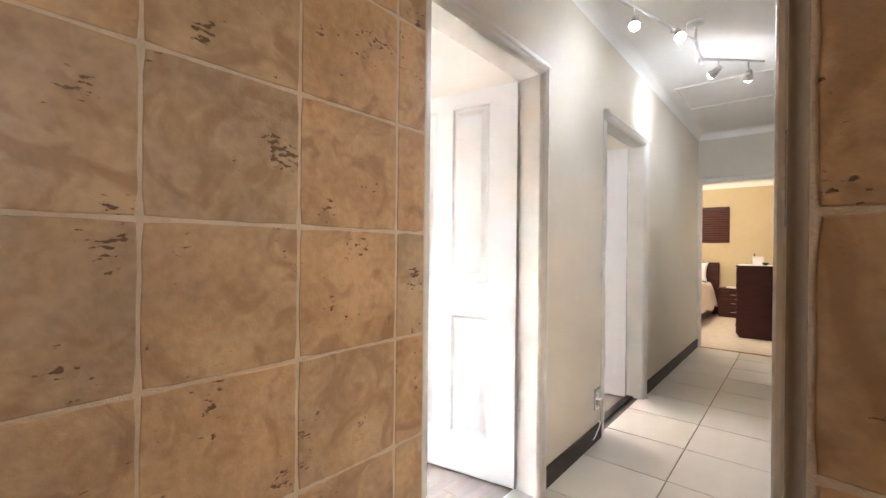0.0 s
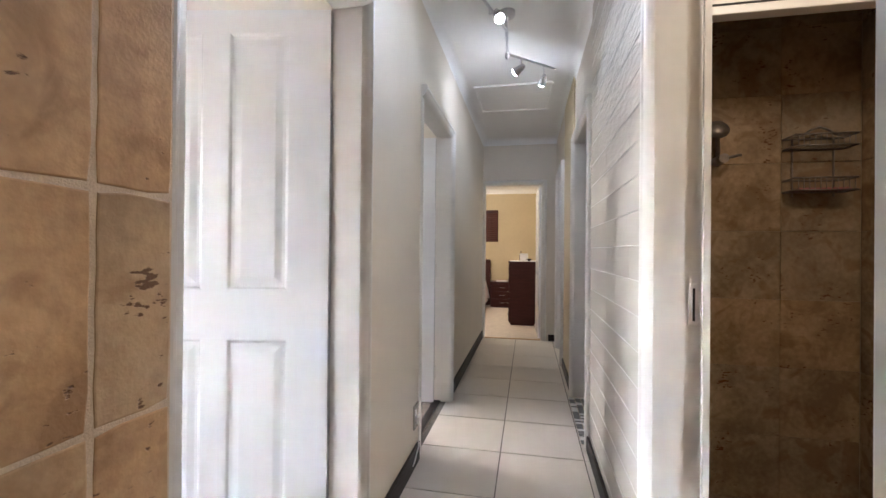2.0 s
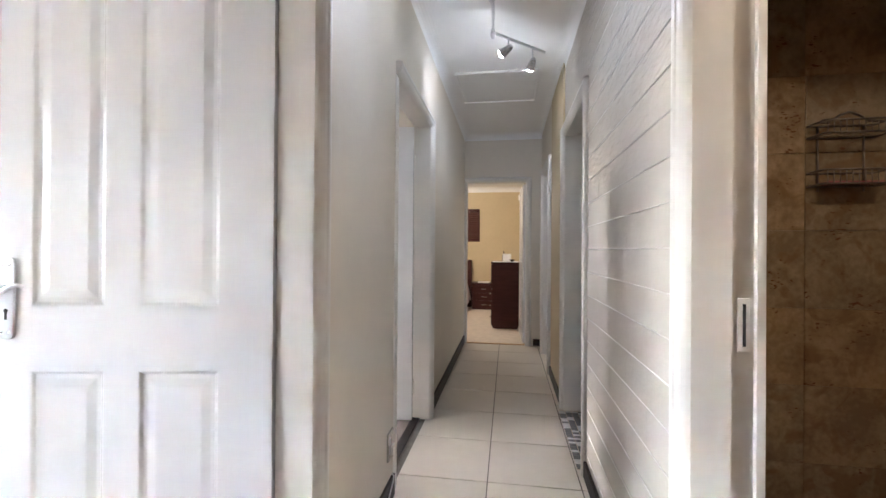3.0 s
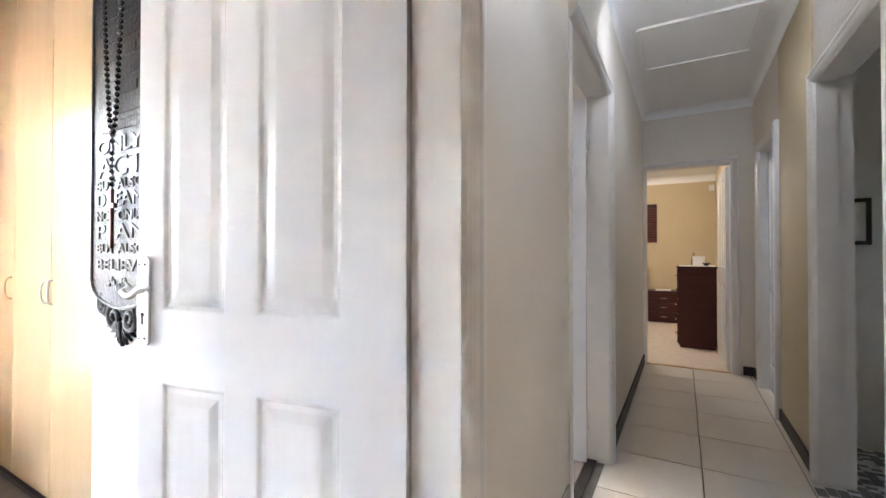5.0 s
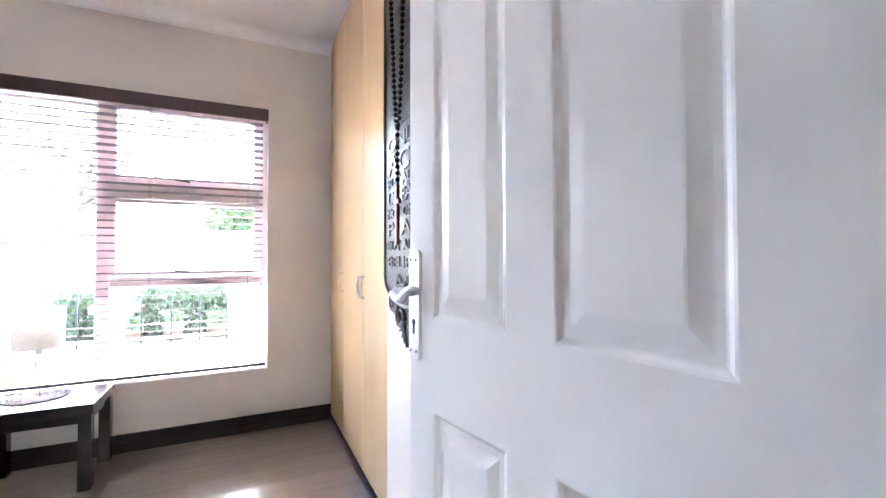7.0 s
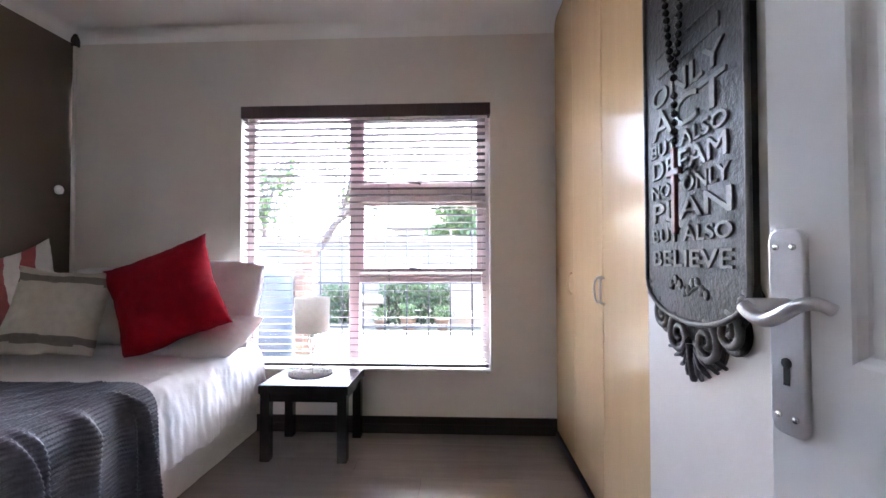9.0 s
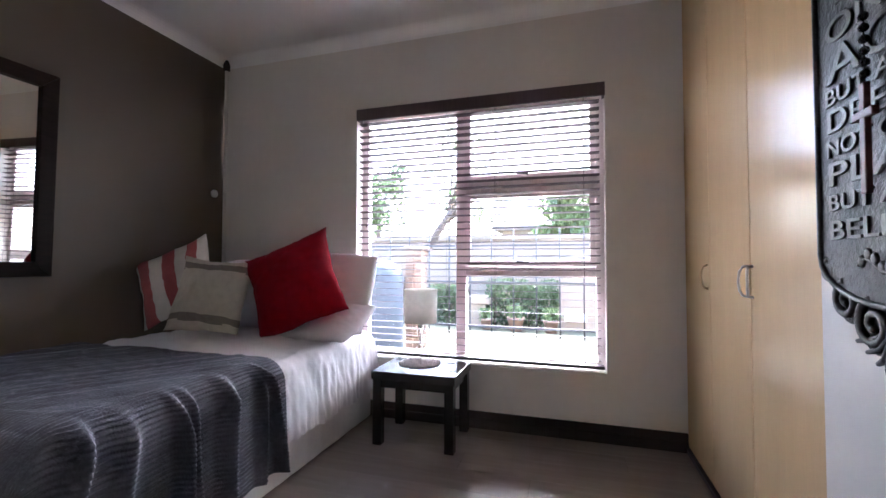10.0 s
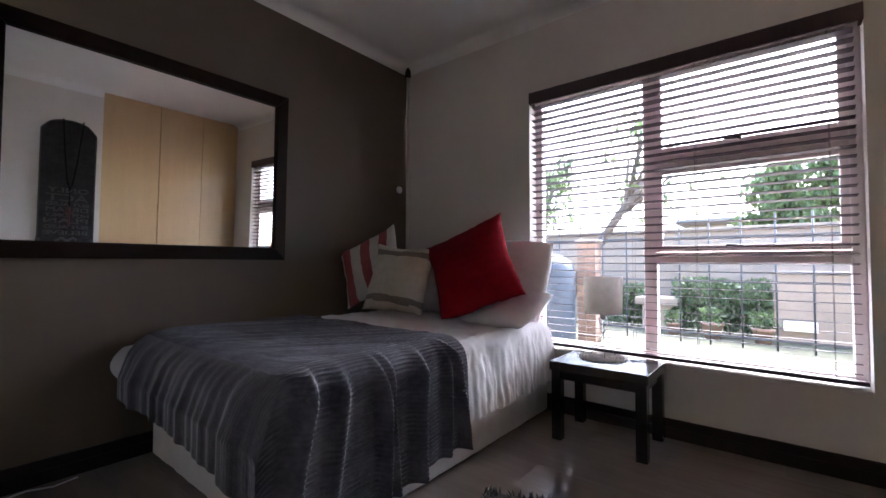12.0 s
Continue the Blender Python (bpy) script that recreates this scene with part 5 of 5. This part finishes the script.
part("duvet", sheet(bmesh.new(), duvet, 60, 70), DUVET, b2, "crumpled pinkish white duvet")
part("pillow", cushion_mesh(0.6, 0.4, 0.2, 6.6), LINEN, b2).matrix_local = pose(0.16, 0.86, 0.80, -25, 0, 0)
w2 = new("window_2")
tagged(w2, "small high window with a closed dark brown blind", "window", kind="structure")
part("window_frame", B(-1.66, -0.99, 9.575, 9.599, 1.36, 2.03, 0.004), DARKWOOD, w2)
sl = finish("slat", B(-0.325, 0.325, -0.002, 0.002, -0.017, 0.017, 0.001), material("brown blind slat", (0.10, 0.035, 0.028), 0.35, vary=0.15, scale=12))
pieces("slat", [pose(-1.325, 9.562, 1.385 + 0.044 * k, 32, 0, 0) for k in range(14)], sl, w2)
part("pelmet", B(-1.66, -0.99, 9.545, 9.574, 1.985, 2.04, 0.003), DARKWOOD, w2)
sn = thing("alarm_sensor", (-0.16, 9.56, 2.27), "small white alarm sensor in the wall corner", "sensor")
part("housing", B(-0.04, 0.04, -0.02, 0.038, -0.05, 0.05, 0.012), PLASTIC, sn)

# ---------------------------------------------------------------- garden outside the window
gd = bmesh.new()
box(gd, -400, WIN_X - 0.23, -400, 400, -0.35, -0.15)
structure("ground", gd, GRASS, "green lawn running to the horizon", "ground")
structure("pavement", B(-6.2, WIN_X - 0.23, -6, 8, -0.1498, -0.10), PAVING, "pale paving along the house", "pavement")
gw = bmesh.new()
box(gw, -10.4, -10.2, -9, 12, -0.15, 1.52)
box(gw, -10.45, -10.15, -9, 12, 1.52, 1.60, 0.01)
structure("garden_wall", gw, PLASTER, "pale plastered garden boundary wall", "wall")


def leafy(bm, n, inside, size, seed):
    """Many small folded leaves scattered through a volume."""
    r = random.Random(seed)
    for k in range(n):
        p = Vector(inside(r))
        m = Matrix.Translation(p) @ Euler((r.uniform(0, 6.3), r.uniform(0, 6.3), r.uniform(0, 6.3))).to_matrix().to_4x4()
        s = size * r.uniform(0.6, 1.3)
        a, b, c, d = (bm.verts.new(m @ Vector(q)) for q in ((-s, 0, 0), (0, -s * 0.45, s * 0.12), (s, 0, 0), (0, s * 0.45, s * 0.12)))
        bm.faces.new((a, b, c))
        bm.faces.new((a, c, d))
    return bm


def hedge(name, y0, y1, x, depth, h, seed, label):
    ob = thing(name, (x, (y0 + y1) / 2, -0.15), label, "hedge")

    def spot(r):
        y = r.uniform(y0, y1)
        top = h * (0.86 + 0.14 * noise.noise((y * 2.2, seed, 0.0)))
        return (r.uniform(-depth, depth) * 0.5 + 0.0, y - (y0 + y1) / 2, r.uniform(0.03, 1) ** 0.8 * top)
    part("foliage", leafy(bmesh.new(), int(2600 * (y1 - y0)), spot, 0.045, seed), LEAF, ob)
    st = bmesh.new()
    r = random.Random(seed)
    for k in range(int(4 * (y1 - y0)) + 1):
        y = y0 + (y1 - y0) * (k + 0.5) / (int(4 * (y1 - y0)) + 1) - (y0 + y1) / 2
        tube(st, [(0, y, 0), (r.uniform(-.05, .05), y + r.uniform(-.08, .08), h * 0.75)], 0.018, 6, 0.008)
    part("stems", st, BARK, ob)


hedge("clipped_hedge", -0.15, 1.12, -9.3, 0.7, 1.0, 3, "clipped green hedge before the garden wall")
hedge("clipped_hedge", -1.3, -0.6, -9.4, 0.6, 0.85, 8, "small clipped hedge before the garden wall")
for y in (-0.38,):
    pt = thing("garden_planter", (-9.2, y, -0.15), "pale concrete pedestal planter", "planter")
    part("pedestal", B(-0.2, 0.2, -0.22, 0.22, 0.0, 0.42, 0.01), PLASTER, pt)
    part("bowl", B(-0.26, 0.26, -0.32, 0.32, 0.4202, 0.55, 0.02), PLASTER, pt, "pale rectangular bowl")


def tree(at, h, crown_r, crown_z, n, seed, label, lean=0.0):
    ob = thing("garden_tree", at, label, "tree")
    r = random.Random(seed)
    tr = bmesh.new()
    top = Vector((lean * 0.4, lean, crown_z))
    tube(tr, [(0, 0, 0), (0.05, lean * 0.2, crown_z * 0.35), (lean * 0.3, lean * 0.7, crown_z * 0.75), top], 0.10, 9, 0.05)
    lumps = []
    for k in range(11):
        a, q = r.uniform(0, 6.28), r.uniform(0.3, 1.0)
        c = top + Vector((crown_r * q * math.cos(a), crown_r * q * math.sin(a), r.uniform(-0.5, 0.9) * (h - crown_z)))
        lumps.append((c, crown_r * r.uniform(0.35, 0.55)))
        tube(tr, [top * 0.8, (top + c) / 2 + Vector((0, 0, 0.1)), c], 0.035, 6, 0.01)
    part("trunk", tr, BARK, ob)

    def spot(rr):
        c, s = lumps[rr.randrange(len(lumps))]
        v = Vector((rr.gauss(0, 1), rr.gauss(0, 1), rr.gauss(0, 1))).normalized() * s * rr.random() ** 0.4
        return c + v
    part("crown", leafy(bmesh.new(), n, spot, 0.075, seed), LEAF2, ob)


tree((-11.6, 1.5, -0.15), 2.9, 0.85, 2.1, 6000, 5, "dense green tree beyond the garden wall")
tree((-9.0, -2.0, -0.15), 3.4, 0.8, 2.4, 160, 9, "thin young tree with sparse leaves", lean=1.6)
tree((-12.5, -4.0, -0.15), 4.3, 1.0, 2.9, 2200, 12, "green tree behind the garden wall")

fence = thing("garden_fence", (-8.2, 1.0, -0.15), "dark steel garden fence of thin upright rods", "fence")
rod = finish("rod", tube(bmesh.new(), [(0, 0, 0), (0, 0, 1.75)], 0.012, 6), WIRE)
pieces("rod", [pose(0, -4.5 + 0.36 * k, 0) for k in range(28)], rod, fence)
for z in (0.12, 0.85, 1.45):
    part("fence_rail", B(-0.012, 0.012, -4.6, 5.5, z, z + 0.03), WIRE, fence)
pillar = thing("brick_pillar", (-6.9, -0.73, -0.15), "orange-brown face brick pillar beside the fence", "pillar")
part("mortar_core", B(-0.105, 0.105, -0.105, 0.105, 0.0, 1.36), PLASTER, pillar)
half_brick = finish("brick", B(-0.108, -0.002, -0.058, 0.058, 0.0, 0.064, 0.004), BRICKRED)
pieces("brick", [pose(0, 0, 0.012 + 0.075 * k, 0, 0, 90 * q) @ Matrix.Translation((-0.006, 0.056 if r_ else -0.062, 0)) for k in range(18) for q in range(4) for r_ in (0, 1)], half_brick, pillar)
part("cap", B(-0.14, 0.14, -0.14, 0.14, 1.362, 1.41, 0.01), PLASTER, pillar)
tank = thing("water_tank", (-6.4, -1.05, -0.15), "blue-grey plastic water tank with a rounded top", "tank")
part("barrel", lathe(bmesh.new(), [(0.0, 0.0), (0.30, 0.0), (0.31, 0.05), (0.31, 1.0), (0.27, 1.12), (0.15, 1.2), (0.0, 1.22)], 28), BLUEBIN, tank)
planter_wall = new("garden_wall_low")
tagged(planter_wall, "low grey-beige plastered garden wall with a wall lamp", "wall", kind="structure")
part("panel", B(-9.15, -9.0, 1.14, 4.6, -0.15, 0.80, 0.01), PLASTER, planter_wall)
part("coping", B(-9.18, -8.97, 1.12, 4.62, 0.8005, 0.85, 0.008), PAVING, planter_wall)
wl = thing("wall_lamp", (-8.998, 1.42, 0.09), "white rectangular bulkhead lamp on the garden wall", "lamp")
part("backplate", B(0.0, 0.02, -0.18, 0.18, -0.07, 0.07, 0.004), PLASTIC, wl)
part("cover", B(0.0202, 0.08, -0.165, 0.165, -0.058, 0.058, 0.012), PLASTIC, wl)
for k, (x, y, sc) in enumerate(((-8.75, 0.42, 1.0), (-8.72, 1.02, 0.9), (-8.8, -0.1, 0.8))):
    pot = thing("flower_pot", (x, y, -0.15), "terracotta pot with a small green plant before the hedge", "pot", "pots before the hedge")
    part("pot", lathe(bmesh.new(), [(0.0, 0.0), (0.10 * sc, 0.0), (0.14 * sc, 0.20 * sc), (0.155 * sc, 0.20 * sc), (0.155 * sc, 0.24 * sc), (0.13 * sc, 0.24 * sc), (0.12 * sc, 0.19 * sc), (0.0, 0.19 * sc)], 18), TERRACOTTA, pot)
    part("foliage", leafy(bmesh.new(), 260, lambda r: (r.gauss(0, 0.075) * sc, r.gauss(0, 0.075) * sc, 0.2 * sc + r.random() * 0.26 * sc), 0.035, 30 + k), LEAF2, pot)
house = thing("neighbour_house", (-22.0, 2.0, -0.15), "low pale neighbouring house with a flat roof beyond the wall", "house")
part("wall", B(-3.0, 3.0, -3.4, 3.4, 0.0, 2.5), PLASTER, house)
part("roof", B(-3.3, 3.3, -3.8, 3.8, 2.5, 2.7, 0.03), PAVING, house)
for y in (-2.0, 0.3, 2.4):
    w = part("window", B(3.0, 3.04, y - 0.5, y + 0.5, 1.0, 2.0), WIRE, house)
    part("frame", B(3.041, 3.07, y - 0.03, y + 0.03, 1.0, 2.0), FRAME, w)

# ---------------------------------------------------------------- floor and wall pieces
TP = 0.4665
tile_mesh = finish("tile", B(-TP / 2 + 0.003, TP / 2 - 0.003, -TP / 2 + 0.003, TP / 2 - 0.003, -0.010, 0.0, 0.0015), FLOORTILE)
spots = []
for j in range(-9, 14):
    for i in range(-1, 7):
        x, y = -0.507 + TP * (i + 0.5), 0.1205 + TP * (j + 0.5)
        if (x < 0.25 or y < 0.6) and x + TP / 2 < 2.62 and y + TP / 2 < END_Y + 0.25:
            spots.append(pose(x, y, 0))
pieces("tile", spots, tile_mesh, corridor_floor)

plank = finish("plank", B(-0.0958, 0.0958, -0.5997, 0.5997, -0.010, 0.0, 0.0005), LAMINATE)
spots = []
for i in range(16):
    for j in range(5):
        mid = -1.45 + 1.2 * j + (0.37 * i) % 1.2 - 0.3
        a, b = max(mid - 0.6, MIR_Y + 0.002), min(mid + 0.6, 1.972)
        if b - a > 0.03:
            spots.append(pose(-3.93 + 0.192 * i, (a + b) / 2, 0) @ Matrix.Diagonal((1, (b - a) / 1.2, 1, 1)))
pieces("plank", spots, plank, bedroom_floor)

SP = 0.3225
grout_left = structure("wall_tiled", B(LEFT, -0.9168, -3.2, 1.030, 0, CEIL_Z), GROUT, "travertine stone tiles with pale joints", "wall")


def rough_tile(w0, w1, h, seed, back, front, axis):
    """A tumbled stone tile: its outline wavers and its edge is worn round."""
    r = random.Random(seed)
    pts = []
    for (ax, az), (bx, bz) in (((w0, -h), (w1, -h)), ((w1, -h), (w1, h)), ((w1, h), (w0, h)), ((w0, h), (w0, -h))):
        n = 6 if abs(bx - ax) + abs(bz - az) > 0.2 else 3
        for k in range(n):
            q = k / n
            c = 0.0025 if k == 0 else 0.0
            ix, iz = (1 if ax < (w0 + w1) / 2 else -1), (1 if az < 0 else -1)
            pts.append((ax + (bx - ax) * q + c * ix + r.uniform(-0.0013, 0.0013), az + (bz - az) * q + c * iz + r.uniform(-0.0013, 0.0013)))
    cx, cz = (w0 + w1) / 2, 0.0
    bm = bmesh.new()
    rings = []
    for d, k in ((back, 0.0), (front * 0.55 + back * 0.45, 0.0), (front * 0.9 + back * 0.1, 0.0010), (front, 0.0030)):
        ring = []
        for x, z in pts:
            u, v = x - (k if x > cx else -k), z - (k if z > cz else -k)
            ring.append(bm.verts.new((d, u, v) if axis == "x" else (u, d, v)))
        rings.append(ring)
    n = len(pts)
    for a, b in zip(rings, rings[1:]):
        for k in range(n):
            bm.faces.new((a[k], a[(k + 1) % n], b[(k + 1) % n], b[k]))
    bm.faces.new(rings[-1])
    bmesh.ops.recalc_face_normals(bm, faces=bm.faces)
    return bm


HALF = SP / 2 - 0.0034
part_w = 1.028 - 0.905
spots = [pose(-0.9225, 0.905 - SP * (i + 0.5), -0.046 + SP * (j + 0.5)) for i in range(11) for j in range(8)]
for k in range(4):
    pieces("stone_tile", spots[k::4], finish("stone_tile", rough_tile(-HALF, HALF, HALF, 20 + k, 0.0, 0.008, "x"), TILE), grout_left)
cut = finish("stone_tile_cut", rough_tile(0.0042, part_w - 0.001, HALF, 31, 0.0, 0.008, "x"), TILE)
pieces("stone_tile_cut", [pose(-0.9225, 0.905, -0.046 + SP * (j + 0.5)) for j in range(8)], cut, grout_left)
ret = bpy.data.objects["wall_return"]
spots = [pose(0.021 + SP * (i + 0.5), 0.7135, -0.046 + SP * (j + 0.5)) for i in range(7) for j in range(8)]
for k in range(3):
    pieces("stone_tile", spots[k::3], finish("stone_tile", rough_tile(-HALF, HALF, HALF, 40 + k, 0.0, -0.008, "y"), TILE), ret)
wn_ = bpy.data.objects["wall_shower_north"]
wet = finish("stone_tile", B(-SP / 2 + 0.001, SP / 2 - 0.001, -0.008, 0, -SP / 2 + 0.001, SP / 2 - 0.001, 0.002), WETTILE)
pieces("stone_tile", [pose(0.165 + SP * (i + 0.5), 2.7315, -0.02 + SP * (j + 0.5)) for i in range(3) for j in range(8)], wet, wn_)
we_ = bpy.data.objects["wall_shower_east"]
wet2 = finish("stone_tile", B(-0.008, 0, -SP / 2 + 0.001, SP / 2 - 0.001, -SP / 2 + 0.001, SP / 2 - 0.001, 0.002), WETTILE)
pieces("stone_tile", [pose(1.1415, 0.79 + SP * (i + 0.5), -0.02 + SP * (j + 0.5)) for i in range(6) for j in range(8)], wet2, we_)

# painted brick facing with proud mortar beads
east = bpy.data.objects["wall_east"]
BH, BL = 0.1185, 0.46
mort, fill = bmesh.new(), bmesh.new()
brick = finish("brick", B(0.0, 0.012, 0.0, BL - 0.001, 0.0, BH - 0.001, 0.0006), ROUGHBRICK)
short = finish("brick", B(0.0, 0.012, 0.0, 0.205, 0.0, BH - 0.001, 0.0006), ROUGHBRICK)
spots, small = [], []
for j in range(22):
    z = 0.062 + BH * j - BH / 2
    if z < 0 or z + BH > CEIL_Z:
        continue
    for y0, y1 in ((1.872, 3.046), (0.728, 0.914)):
        tube(mort, [(0.0, y0, z - 0.0005), (0.0, y1, z - 0.0005)], 0.0024, 8)
    small.append(pose(0.0, 0.7205, z))
    y = 1.872 - (0.23 if j % 2 else 0.0)
    while y < 3.046:
        a, b = max(y, 1.872), min(y + BL - 0.001, 3.046)
        if b - a > BL - 0.02:
            spots.append(pose(0.0, y, z))
        elif b - a > 0.02:
            m = pose(0.0, a, z) @ Matrix.Diagonal((1, (b - a) / 0.205, 1, 1))
            small.append(m)
        if y > 1.9 and y < 3.04:
            box(fill, -0.0003, 0.011, y - 0.0032, y + 0.0022, z + 0.002, z + BH - 0.003)
        y += BL
pieces("brick", spots, brick, east)
pieces("brick", small, short, east)
part("mortar", mort, FRAME, east, "raised painted mortar lines")
part("joint_filler", fill, ROUGHBRICK, east)

# grey mosaic of the bathroom floor
for tone, colour in (("dark", (0.10, 0.098, 0.092)), ("pale", (0.55, 0.54, 0.51))):
    mo, toss = bmesh.new(), random.Random(2)
    for i in range(31):
        for j in range(52):
            x, y = -0.033 + 0.045 * i, 3.123 + 0.028 * j
            pale = toss.random() < 0.42
            if pale == (tone == "pale") and (y < 3.945 or x > 0.14):
                box(mo, x, x + 0.041, y, y + 0.025, -0.006, 0.0035)
    mos = part("mosaic", mo, material(tone + " mosaic chips", colour, 0.35, vary=0.25, scale=24), bathroom_floor, tone + " grey mosaic chips")
    tagged(mos, kind="stuff")
